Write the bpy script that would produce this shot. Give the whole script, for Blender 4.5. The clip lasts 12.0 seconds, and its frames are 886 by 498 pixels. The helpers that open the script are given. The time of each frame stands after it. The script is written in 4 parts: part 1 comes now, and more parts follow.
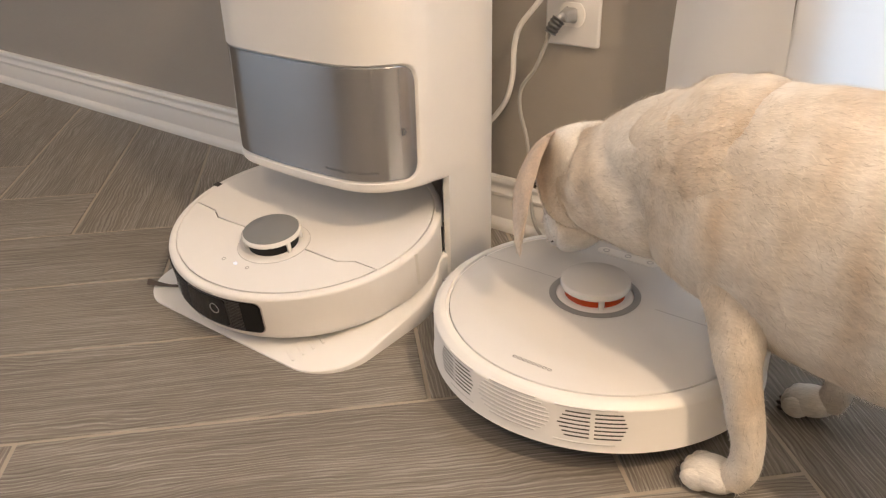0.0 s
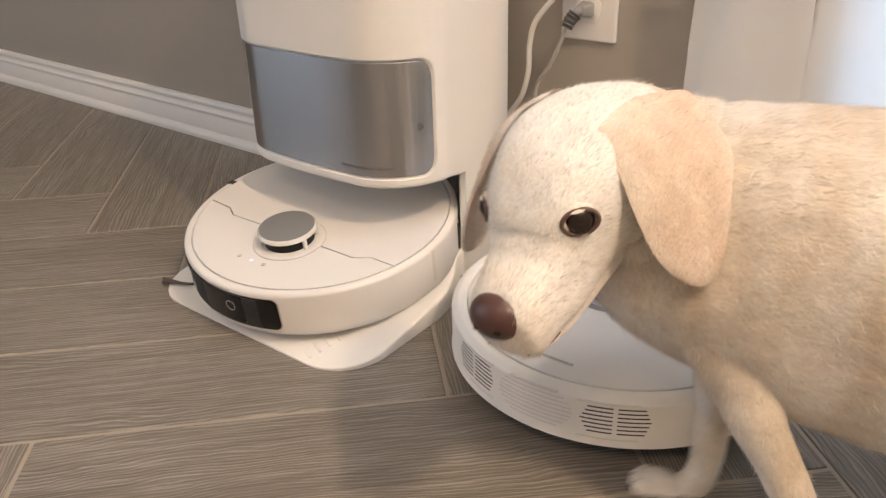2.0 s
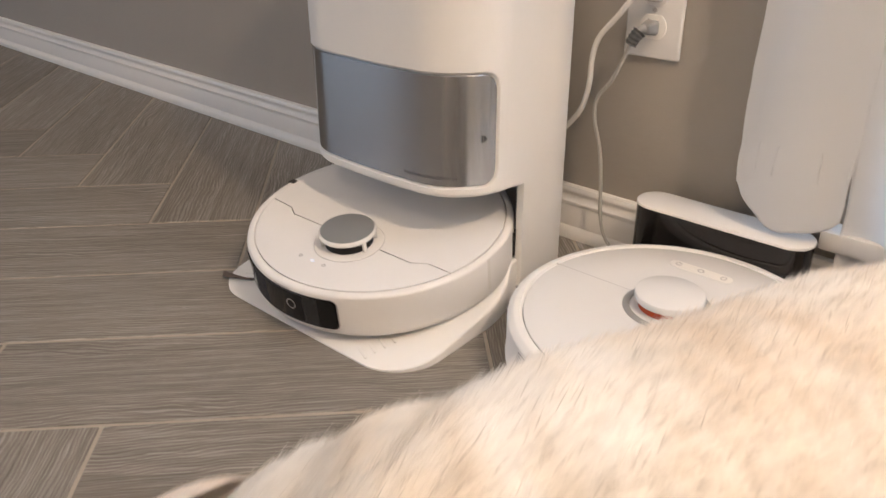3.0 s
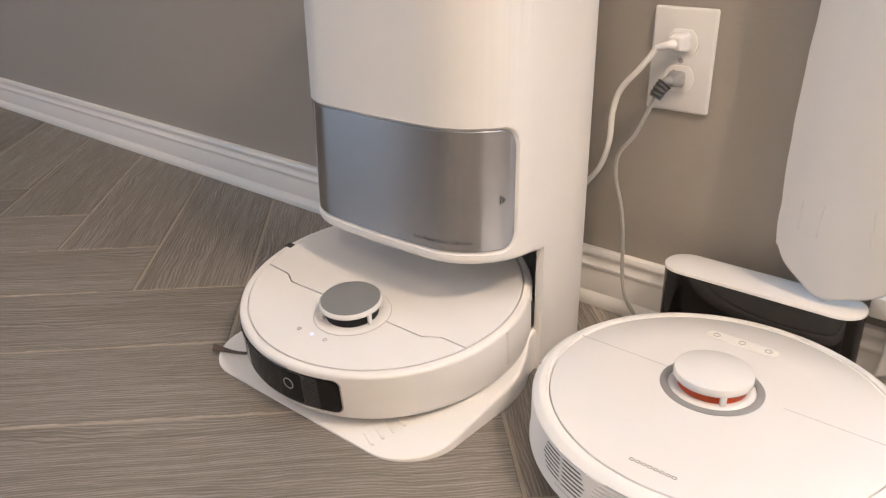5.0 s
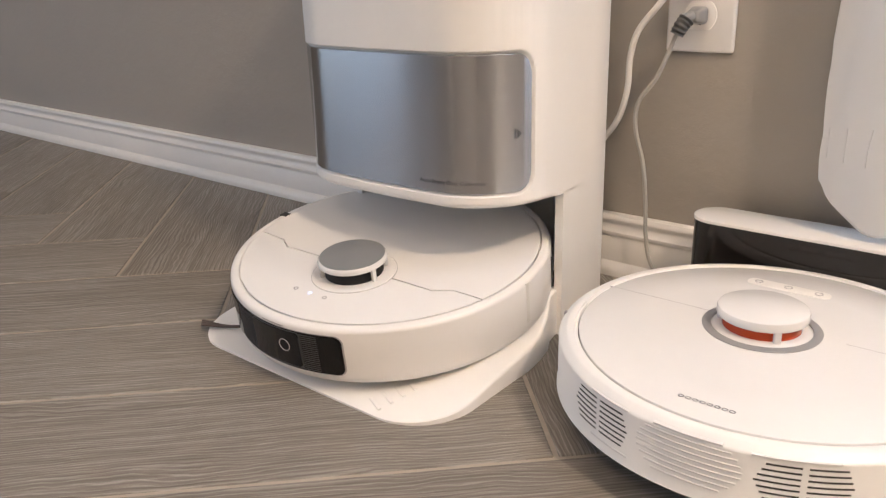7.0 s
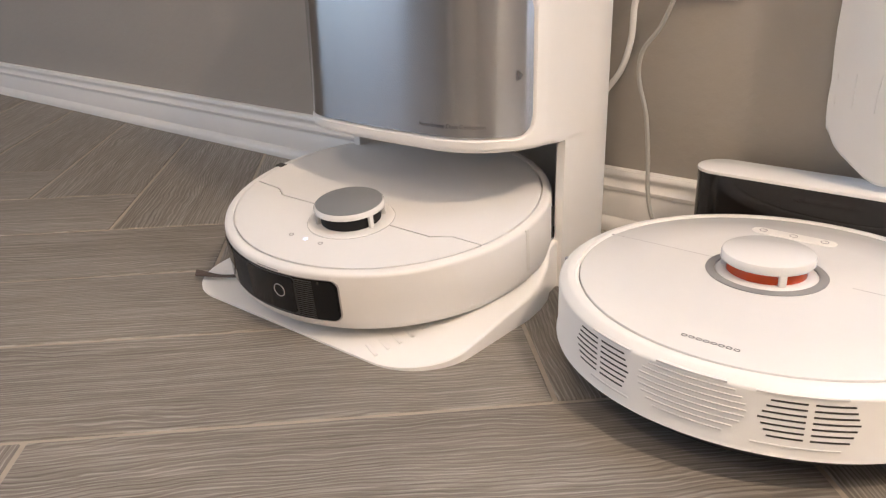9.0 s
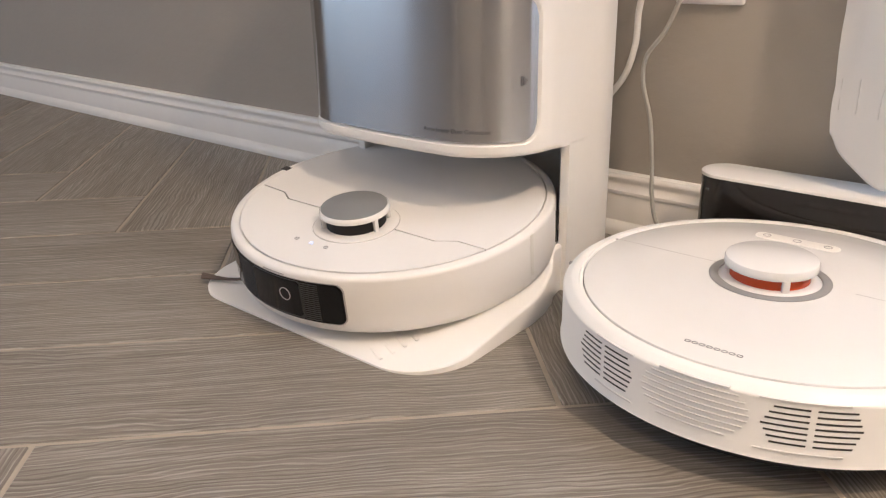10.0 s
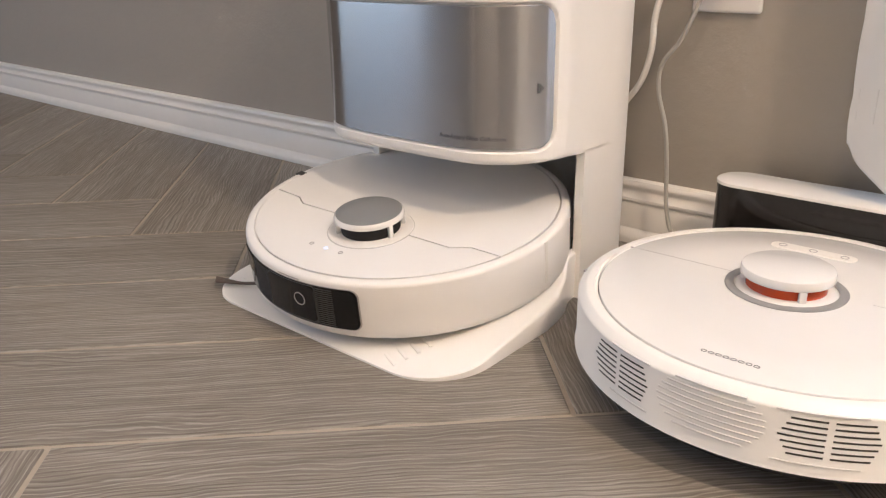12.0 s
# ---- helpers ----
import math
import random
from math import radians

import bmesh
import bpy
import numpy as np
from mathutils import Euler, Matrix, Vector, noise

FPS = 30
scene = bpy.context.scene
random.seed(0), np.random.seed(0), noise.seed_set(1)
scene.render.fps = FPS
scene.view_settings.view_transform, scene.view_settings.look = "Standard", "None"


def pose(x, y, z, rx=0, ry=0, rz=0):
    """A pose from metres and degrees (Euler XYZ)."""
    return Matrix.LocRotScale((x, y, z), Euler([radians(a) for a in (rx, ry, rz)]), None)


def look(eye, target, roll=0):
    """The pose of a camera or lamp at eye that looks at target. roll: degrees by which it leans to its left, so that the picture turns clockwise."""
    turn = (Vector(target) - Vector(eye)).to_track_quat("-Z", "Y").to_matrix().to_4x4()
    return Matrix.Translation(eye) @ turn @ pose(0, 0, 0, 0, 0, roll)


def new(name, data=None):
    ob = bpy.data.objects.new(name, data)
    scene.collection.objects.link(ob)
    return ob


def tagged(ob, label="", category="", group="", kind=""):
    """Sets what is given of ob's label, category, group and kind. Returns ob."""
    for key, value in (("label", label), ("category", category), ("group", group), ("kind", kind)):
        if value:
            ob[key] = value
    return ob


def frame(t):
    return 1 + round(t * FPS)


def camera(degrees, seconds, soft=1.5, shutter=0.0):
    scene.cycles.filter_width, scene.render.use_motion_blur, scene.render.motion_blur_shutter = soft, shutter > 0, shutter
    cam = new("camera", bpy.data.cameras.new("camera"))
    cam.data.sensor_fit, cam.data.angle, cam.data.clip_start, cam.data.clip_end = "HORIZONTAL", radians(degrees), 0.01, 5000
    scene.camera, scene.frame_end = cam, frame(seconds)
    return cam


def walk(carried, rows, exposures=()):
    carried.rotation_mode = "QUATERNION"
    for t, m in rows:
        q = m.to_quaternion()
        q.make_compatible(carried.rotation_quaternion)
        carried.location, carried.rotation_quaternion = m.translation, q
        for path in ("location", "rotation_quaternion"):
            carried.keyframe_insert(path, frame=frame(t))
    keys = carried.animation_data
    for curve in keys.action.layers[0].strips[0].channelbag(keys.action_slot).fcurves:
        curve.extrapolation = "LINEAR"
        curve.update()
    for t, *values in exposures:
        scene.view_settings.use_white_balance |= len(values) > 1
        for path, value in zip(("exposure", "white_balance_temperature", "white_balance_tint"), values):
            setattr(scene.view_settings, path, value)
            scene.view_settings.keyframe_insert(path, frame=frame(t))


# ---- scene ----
cam = camera(58.5, 12.0, soft=1.25, shutter=0.5)
PATH = [
    (0, (0.643, -0.864, 0.492), (-0.445, 0.541, -0.427), -1.5),
    (0.5, (0.638, -0.863, 0.487), (-0.441, 0.556, -0.421), -2.5),
    (1, (0.636, -0.862, 0.487), (-0.44, 0.562, -0.415), -2.6),
    (1.5, (0.635, -0.86, 0.492), (-0.45, 0.555, -0.414), -2.5),
    (2, (0.633, -0.869, 0.483), (-0.471, 0.527, -0.429), -2.0),
    (2.5, (0.629, -0.884, 0.482), (-0.498, 0.489, -0.439), -1.2),
    (3, (0.619, -0.893, 0.507), (-0.545, 0.445, -0.418), -0.5),
    (3.2, (0.607, -0.889, 0.521), (-0.56, 0.441, -0.412), -0.7),
    (5, (0.548, -0.847, 0.487), (-0.634, 0.551, -0.319), -0.6),
    (5.5, (0.535, -0.848, 0.454), (-0.658, 0.574, -0.292), -1.2),
    (6, (0.53, -0.843, 0.418), (-0.672, 0.592, -0.287), -1.5),
    (6.5, (0.521, -0.832, 0.383), (-0.684, 0.608, -0.305), -1.7),
    (7, (0.516, -0.831, 0.366), (-0.691, 0.609, -0.32), -1.9),
    (7.2, (0.517, -0.829, 0.358), (-0.682, 0.611, -0.339), -1.9),
    (9, (0.513, -0.83, 0.332), (-0.679, 0.599, -0.401), -1.4),
    (9.5, (0.512, -0.832, 0.337), (-0.684, 0.593, -0.398), -1.5),
    (10, (0.514, -0.832, 0.337), (-0.686, 0.591, -0.396), -1.4),
    (10.5, (0.511, -0.833, 0.336), (-0.694, 0.587, -0.394), -1.4),
    (11, (0.509, -0.834, 0.336), (-0.702, 0.583, -0.391), -1.3),
    (11.5, (0.508, -0.836, 0.337), (-0.707, 0.578, -0.387), -1.2),
    (12, (0.51, -0.835, 0.339), (-0.709, 0.576, -0.383), -1.1),
]
walk(cam, [(t, look(eye, target, roll)) for t, eye, target, roll in PATH], [(0.0, 0.33, 6620, 10), (2.0, 0.32, 6420, 10), (2.5, 0.12, 6420, 10), (3.2, 0.25, 5990, 10), (5.0, 0.37, 5950, 10), (6.2, 0.38, 5950, 10), (9.0, 0.43, 5970, 10), (12.0, 0.43, 5970, 10)])

# ---- world, sun, lamps ----
world = bpy.data.worlds.new("world")
scene.world = world
world.use_nodes = True
_n = world.node_tree.nodes
_sky = _n.new("ShaderNodeTexSky")
_sky.sky_type, _sky.sun_disc = "NISHITA", False
_sky.sun_elevation, _sky.sun_rotation = radians(35), radians(120)
world.node_tree.links.new(_sky.outputs[0], _n["Background"].inputs[0])
_n["Background"].inputs[1].default_value = 0.10


def lamp(name, kind, m, energy, color, size=0.0, size_y=0.0):
    d = bpy.data.lights.new(name, kind)
    d.energy, d.color = energy, color
    if kind == "AREA":
        d.shape, d.size, d.size_y = "RECTANGLE", size, size_y or size
    elif kind != "SUN":
        d.shadow_soft_size = size
    ob = new(name, d)
    ob.matrix_world = m
    return ob


# daylight that enters by the curtained window beside the dock, and by the wide opening on the room's far side
lamp("window_daylight", "AREA", look((1.05, -0.012, 1.21), (1.05, -2.0, 0.95)), 42, (0.70, 0.83, 1.0), 1.18, 2.1)
lamp("far_opening_daylight", "AREA", look((-2.76, -2.7, 1.35), (0.0, -1.3, 0.4)), 22, (0.76, 0.86, 1.0), 2.0, 2.1)
# warm lamp bulb beside the window
lamp("floor_lamp_bulb", "POINT", pose(1.45, -0.72, 1.75), 66, (1.0, 0.735, 0.495), 0.07)
# unseen warm fill, added high behind the walk to lift the shaded fronts
lamp("unseen_ceiling_fill", "POINT", pose(0.95, -2.35, 2.45), 30, (1.0, 0.735, 0.495), 0.08)


# ---- materials ----
def material(name, color, rough=0.5, metal=0.0, spec=0.5, coat=0.0):
    m = bpy.data.materials.new(name)
    m.use_nodes = True
    b = m.node_tree.nodes["Principled BSDF"]
    b.inputs["Base Color"].default_value = (*color, 1)
    b.inputs["Roughness"].default_value = rough
    b.inputs["Metallic"].default_value = metal
    b.inputs["Specular IOR Level"].default_value = spec
    b.inputs["Coat Weight"].default_value = coat
    return m


def node(m, kind, **inputs):
    n = m.node_tree.nodes.new(kind)
    for key, value in inputs.items():
        n.inputs[key.replace("_", " ")].default_value = value
    return n


def link(m, a, b):
    m.node_tree.links.new(a, b)


def coords(m, scale=(1, 1, 1), kind="Object"):
    tc, mp = node(m, "ShaderNodeTexCoord"), node(m, "ShaderNodeMapping")
    mp.inputs["Scale"].default_value = scale
    link(m, tc.outputs[kind], mp.inputs["Vector"])
    return mp.outputs["Vector"]


def noise_tex(m, vec, scale, detail=4, rough=0.55):
    n = node(m, "ShaderNodeTexNoise", Scale=scale, Detail=detail, Roughness=rough)
    link(m, vec, n.inputs["Vector"])
    return n.outputs["Fac"]


def ramp(m, fac, stops):
    r = node(m, "ShaderNodeValToRGB")
    e = r.color_ramp.elements
    while len(e) < len(stops):
        e.new(0.5)
    for s, (p, c) in zip(e, stops):
        s.position, s.color = p, (*c, 1)
    link(m, fac, r.inputs["Fac"])
    return r.outputs["Color"]


def bsdf(m):
    return m.node_tree.nodes["Principled BSDF"]


def bumped(m, height, strength, distance=0.001):
    b = node(m, "ShaderNodeBump", Strength=strength, Distance=distance)
    link(m, height, b.inputs["Height"])
    link(m, b.outputs["Normal"], bsdf(m).inputs["Normal"])


def vary(m, color, amount, scale, kind="Object"):
    """Uneven tone on a paint or plastic, at two scales."""
    v = coords(m, (1, 1, 1), kind)
    mix = node(m, "ShaderNodeMix")
    mix.data_type = "RGBA"
    mix.inputs["A"].default_value = (*[c * (1 - amount) for c in color], 1)
    mix.inputs["B"].default_value = (*[min(1, c * (1 + amount)) for c in color], 1)
    add = node(m, "ShaderNodeMath")
    add.operation = "MULTIPLY_ADD"
    add.inputs[1].default_value = 0.5
    link(m, noise_tex(m, v, scale), add.inputs[0])
    half = node(m, "ShaderNodeMath")
    half.operation = "MULTIPLY"
    half.inputs[1].default_value = 0.5
    link(m, noise_tex(m, v, scale * 9), half.inputs[0])
    link(m, half.outputs[0], add.inputs[2])
    link(m, add.outputs[0], mix.inputs["Factor"])
    link(m, mix.outputs["Result"], bsdf(m).inputs["Base Color"])
    return v


def plastic(name, color, rough, amount=0.025, coat=0.0):
    m = material(name, color, rough, coat=coat)
    v = vary(m, color, amount, 14)
    bumped(m, noise_tex(m, v, 900, 2), 0.05, 0.0004)
    return m


def make_wall_paint():
    m = material("wall_paint", (0.345, 0.317, 0.28), 0.75)
    v = vary(m, (0.345, 0.317, 0.28), 0.035, 2.5)
    bumped(m, noise_tex(m, v, 70, 5, 0.6), 0.24, 0.004)
    return m


def make_trim_paint():
    m = material("trim_paint", (0.74, 0.72, 0.69), 0.38)
    v = vary(m, (0.74, 0.72, 0.69), 0.04, 6)
    bumped(m, noise_tex(m, v, 120, 3), 0.08, 0.001)
    return m


def make_plank():
    """Grey-brown wood-look plank: long limed grain, cathedral figure, tone that differs from plank to plank."""
    m = material("grey_oak_plank", (0.2, 0.165, 0.13), 0.46, spec=0.34)
    info = node(m, "ShaderNodeObjectInfo")
    tc = node(m, "ShaderNodeTexCoord")
    shift = node(m, "ShaderNodeVectorMath")
    shift.operation = "MULTIPLY_ADD"
    comb = node(m, "ShaderNodeCombineXYZ")
    for i in range(3):
        link(m, info.outputs["Random"], comb.inputs[i])
    link(m, comb.outputs[0], shift.inputs[0])
    shift.inputs[1].default_value = (37.0, 91.0, 17.0)
    link(m, tc.outputs["Object"], shift.inputs[2])

    def mapped(scale):
        mp = node(m, "ShaderNodeMapping")
        mp.inputs["Scale"].default_value = scale
        link(m, shift.outputs[0], mp.inputs["Vector"])
        return mp.outputs["Vector"]

    # coordinate across the plank, bent by slow drifts and by a few drawn-out knots
    sep = node(m, "ShaderNodeSeparateXYZ")
    link(m, shift.outputs[0], sep.inputs[0])

    def math_node(op, a, b):
        g = node(m, "ShaderNodeMath")
        g.operation = op
        for k, q in enumerate((a, b)):
            if isinstance(q, (int, float)):
                g.inputs[k].default_value = q
            else:
                link(m, q, g.inputs[k])
        return g.outputs[0]

    drift = math_node("MULTIPLY", noise_tex(m, mapped((2.2, 8.0, 1.0)), 1.0, 2, 0.45), 0.075)
    wobble = math_node("MULTIPLY", noise_tex(m, mapped((16.0, 34.0, 1.0)), 1.0, 3, 0.5), 0.012)
    bent = math_node("ADD", math_node("ADD", sep.outputs["Y"], drift), wobble)
    # growth rings: sharp pale lines of uneven width
    ringed = math_node("SINE", math_node("MULTIPLY", bent, 1500.0), 0.0)
    ringed2 = math_node("SINE", math_node("MULTIPLY", bent, 2770.0), 0.0)
    fine = noise_tex(m, mapped((18.0, 520.0, 60.0)), 1.0, 5, 0.75)
    streak = noise_tex(m, mapped((5.0, 150.0, 20.0)), 1.0, 5, 0.65)
    broad = noise_tex(m, mapped((1.8, 7.0, 8.0)), 1.0, 3, 0.5)
    weight = math_node("MULTIPLY", noise_tex(m, mapped((6.0, 22.0, 1.0)), 1.0, 4, 0.6), 0.135)
    lined = math_node("MULTIPLY", math_node("ADD", ringed, math_node("MULTIPLY", ringed2, 0.6)), weight)
    grain = math_node("ADD", math_node("ADD", math_node("MULTIPLY", fine, 0.6), math_node("MULTIPLY", streak, 0.4)), lined)
    lines = ramp(m, grain, [(0.32, (0.133, 0.117, 0.099)), (0.5, (0.215, 0.194, 0.168)), (0.69, (0.37, 0.347, 0.313))])
    tone = ramp(m, broad, [(0.3, (0.86, 0.85, 0.83)), (0.7, (1.1, 1.1, 1.1))])
    mul = node(m, "ShaderNodeMix")
    mul.data_type, mul.blend_type = "RGBA", "MULTIPLY"
    mul.inputs["Factor"].default_value = 1.0
    link(m, lines, mul.inputs["A"])
    link(m, tone, mul.inputs["B"])
    each = ramp(m, info.outputs["Random"], [(0.0, (0.9, 0.89, 0.88)), (1.0, (1.07, 1.07, 1.08))])
    mul2 = node(m, "ShaderNodeMix")
    mul2.data_type, mul2.blend_type = "RGBA", "MULTIPLY"
    mul2.inputs["Factor"].default_value = 1.0
    link(m, mul.outputs["Result"], mul2.inputs["A"])
    link(m, each, mul2.inputs["B"])
    link(m, mul2.outputs["Result"], bsdf(m).inputs["Base Color"])
    bumped(m, grain, 0.25, 0.0008)
    r = node(m, "ShaderNodeMapRange")
    r.inputs["To Min"].default_value, r.inputs["To Max"].default_value = 0.64, 0.48
    link(m, fine, r.inputs["Value"])
    link(m, r.outputs[0], bsdf(m).inputs["Roughness"])
    return m


def make_steel():
    m = material("brushed_steel", (0.52, 0.53, 0.55), 0.22, 1.0)
    bsdf(m).inputs["Anisotropic"].default_value = 0.93
    bsdf(m).inputs["Anisotropic Rotation"].default_value = 0.25
    tan = node(m, "ShaderNodeTangent")
    tan.direction_type, tan.axis = "RADIAL", "Z"
    link(m, tan.outputs[0], bsdf(m).inputs["Tangent"])
    n = noise_tex(m, coords(m, (4.0, 4.0, 900.0)), 1.0, 3, 0.6)
    r = node(m, "ShaderNodeMapRange")
    r.inputs["To Min"].default_value, r.inputs["To Max"].default_value = 0.18, 0.27
    link(m, n, r.inputs["Value"])
    link(m, r.outputs[0], bsdf(m).inputs["Roughness"])
    return m


def make_cloth():
    m = material("white_linen", (0.86, 0.86, 0.865), 0.85, spec=0.15)
    nt = m.node_tree
    v = coords(m)
    w1, w2 = noise_tex(m, coords(m, (1500, 90, 160)), 1.0, 2), noise_tex(m, coords(m, (160, 90, 1500)), 1.0, 2)
    add = node(m, "ShaderNodeMath")
    link(m, w1, add.inputs[0])
    link(m, w2, add.inputs[1])
    bumped(m, add.outputs[0], 0.2, 0.0006)
    tr = node(m, "ShaderNodeBsdfTranslucent", Color=(0.8, 0.8, 0.8, 1))
    mix = node(m, "ShaderNodeMixShader", Fac=0.42)
    link(m, bsdf(m).outputs[0], mix.inputs[1])
    link(m, tr.outputs[0], mix.inputs[2])
    link(m, mix.outputs[0], nt.nodes["Material Output"].inputs["Surface"])
    return m


def glow(name, color, strength):
    m = material(name, color, 0.5)
    bsdf(m).inputs["Emission Color"].default_value = (*color, 1)
    bsdf(m).inputs["Emission Strength"].default_value = strength
    return m


WALL, TRIM, PLANK, STEEL, CLOTH = make_wall_paint(), make_trim_paint(), make_plank(), make_steel(), make_cloth()
GROUT = material("sand_grout", (0.385, 0.332, 0.27), 0.9)
bumped(GROUT, noise_tex(GROUT, vary(GROUT, (0.385, 0.332, 0.27), 0.2, 9), 300, 3), 0.3, 0.001)
CEIL = material("ceiling_paint", (0.8, 0.79, 0.77), 0.9)
vary(CEIL, (0.8, 0.79, 0.77), 0.02, 3)
WHITE = plastic("white_satin_plastic", (0.83, 0.815, 0.79), 0.34)
WHITE_LID = plastic("white_lid_plastic", (0.8, 0.785, 0.77), 0.3)
WHITE_GLOSS = plastic("white_gloss_plastic", (0.765, 0.752, 0.738), 0.22, coat=0.3)
CREAM = plastic("shell_white_plastic", (0.81, 0.79, 0.765), 0.36)
BLACK = plastic("black_gloss_plastic", (0.005, 0.005, 0.0055), 0.1)
BLACK_RIB = plastic("black_satin_plastic", (0.025, 0.025, 0.026), 0.4)
BROWN_BLACK = plastic("smoked_black_plastic", (0.006, 0.0045, 0.004), 0.1)
DARK = plastic("dark_grey_plastic", (0.06, 0.06, 0.06), 0.5)
DEEP = plastic("deep_black_slot", (0.006, 0.006, 0.006), 0.75)
# dark colour that stands in for the shade inside slots, notches and gaps
SEAM = material("shadow_gap", (0.05, 0.045, 0.04), 0.8)
LIDAR_GREY = plastic("grey_satin_cap", (0.2, 0.205, 0.21), 0.38)
RING_GREY = plastic("grey_gloss_ring", (0.27, 0.27, 0.27), 0.3)
ORANGE = plastic("orange_red_lens", (0.48, 0.062, 0.015), 0.14)
INK = material("grey_ink", (0.1, 0.1, 0.105), 0.5)
INK_LIGHT = material("light_grey_ink", (0.42, 0.4, 0.4), 0.5)
LED = glow("blue_white_led", (0.55, 0.68, 1.0), 0.9)
CABLE_W = plastic("white_cable_rubber", (0.76, 0.74, 0.7), 0.45)
CABLE_G = plastic("grey_cable_rubber", (0.4, 0.39, 0.36), 0.4)
BRISTLE = plastic("brown_bristle", (0.09, 0.065, 0.05), 0.7)


# ---- mesh helpers ----
def part(name, bm, mat, parent=None, label="", smooth=True):
    me = bpy.data.meshes.new(name)
    bmesh.ops.recalc_face_normals(bm, faces=bm.faces)
    bm.to_mesh(me)
    bm.free()
    me.materials.append(mat)
    if smooth:
        me.shade_smooth()
        me.set_sharp_from_angle(angle=radians(38))
    ob = new(name, me)
    if parent is not None:
        ob.parent = parent
    return tagged(ob, label)


def thing(name, label, category, m=None, group="", kind=""):
    ob = tagged(new(name), label, category, group, kind)
    ob.matrix_world = m or Matrix()
    return ob


def box(x0, x1, y0, y1, z0, z1, bevel=0.0, segs=2, bm=None):
    own = bmesh.new()
    bmesh.ops.create_cube(own, size=1.0)
    for v in own.verts:
        v.co = Vector((x0 + (v.co.x + 0.5) * (x1 - x0), y0 + (v.co.y + 0.5) * (y1 - y0), z0 + (v.co.z + 0.5) * (z1 - z0)))
    if bevel:
        bmesh.ops.bevel(own, geom=own.edges[:], offset=bevel, segments=segs, affect="EDGES", profile=0.5)
    return own


def lathe(profile, segs=128, centre=(0, 0)):
    """A solid of turning: profile of (radius, z) from axis to axis or closed ring."""
    bm = bmesh.new()
    rings = []
    for r, z in profile:
        if r < 1e-6:
            rings.append([bm.verts.new((centre[0], centre[1], z))])
        else:
            rings.append([bm.verts.new((centre[0] + r * math.cos(2 * math.pi * i / segs), centre[1] + r * math.sin(2 * math.pi * i / segs), z)) for i in range(segs)])
    for a, b in zip(rings, rings[1:]):
        for i in range(segs):
            j = (i + 1) % segs
            if len(a) == 1 and len(b) == 1:
                continue
            if len(a) == 1:
                bm.faces.new((a[0], b[i], b[j]))
            elif len(b) == 1:
                bm.faces.new((a[i], a[j], b[0]))
            else:
                bm.faces.new((a[i], a[j], b[j], b[i]))
    return bm


def slab(outline, z0, z1, round_top=0.0, steps=3, zmap=None):
    """An upright prism over an outline, its top edge rounded inward."""
    bm = bmesh.new()
    pts = [Vector((x, y)) for x, y in outline]
    n = len(pts)
    area = sum(pts[i].x * pts[(i + 1) % n].y - pts[(i + 1) % n].x * pts[i].y for i in range(n))
    sign = 1 if area > 0 else -1
    normals = []
    for i in range(n):
        d = pts[(i + 1) % n] - pts[i - 1]
        normals.append(Vector((d.y, -d.x)).normalized() * sign)
    levels = [(0, z0)]
    if round_top:
        for k in range(steps + 1):
            a = math.pi / 2 * k / steps
            levels.append((round_top * (1 - math.cos(a)), z1 - round_top + round_top * math.sin(a)))
    else:
        levels.append((0, z1))
    rings = []
    for inset, z in levels:
        ring = []
        for p, nn in zip(pts, normals):
            q = p - nn * inset
            ring.append(bm.verts.new((q.x, q.y, zmap(q.x, q.y, z) if zmap else z)))
        rings.append(ring)
    for a, b in zip(rings, rings[1:]):
        for i in range(n):
            bm.faces.new((a[i], a[(i + 1) % n], b[(i + 1) % n], b[i]))
    bm.faces.new(rings[0])
    bm.faces.new(rings[-1])
    return bm


def round_rect(x0, x1, y0, y1, r, segs=8):
    out = []
    for cx, cy, a0 in ((x1 - r, y0 + r, -90), (x1 - r, y1 - r, 0), (x0 + r, y1 - r, 90), (x0 + r, y0 + r, 180)):
        for k in range(segs + 1):
            a = radians(a0 + 90 * k / segs)
            out.append((cx + r * math.cos(a), cy + r * math.sin(a)))
    return out


def smooth_path(points, n=12):
    """Catmull-Rom through the points."""
    p = [Vector(q) for q in points]
    p = [2 * p[0] - p[1], *p, 2 * p[-1] - p[-2]]
    out = []
    for i in range(1, len(p) - 2):
        for k in range(n):
            t = k / n
            out.append(0.5 * ((2 * p[i]) + (p[i + 1] - p[i - 1]) * t + (2 * p[i - 1] - 5 * p[i] + 4 * p[i + 1] - p[i + 2]) * t * t + (3 * p[i] - p[i - 1] - 3 * p[i + 1] + p[i + 2]) * t ** 3))
    return [*out, p[-2]]


def tube(points, radius, segs=10):
    bm = bmesh.new()
    rings = []
    up = Vector((0.13, 0.31, 0.94))
    for i, p in enumerate(points):
        d = (points[min(i + 1, len(points) - 1)] - points[max(i - 1, 0)]).normalized()
        a = d.cross(up).normalized()
        b = a.cross(d)
        up = b
        r = radius(i / (len(points) - 1)) if callable(radius) else radius
        rings.append([bm.verts.new(p + r * (a * math.cos(2 * math.pi * k / segs) + b * math.sin(2 * math.pi * k / segs))) for k in range(segs)])
    for a, b in zip(rings, rings[1:]):
        for i in range(segs):
            bm.faces.new((a[i], a[(i + 1) % segs], b[(i + 1) % segs], b[i]))
    bm.faces.new(rings[0])
    bm.faces.new(rings[-1])
    return bm


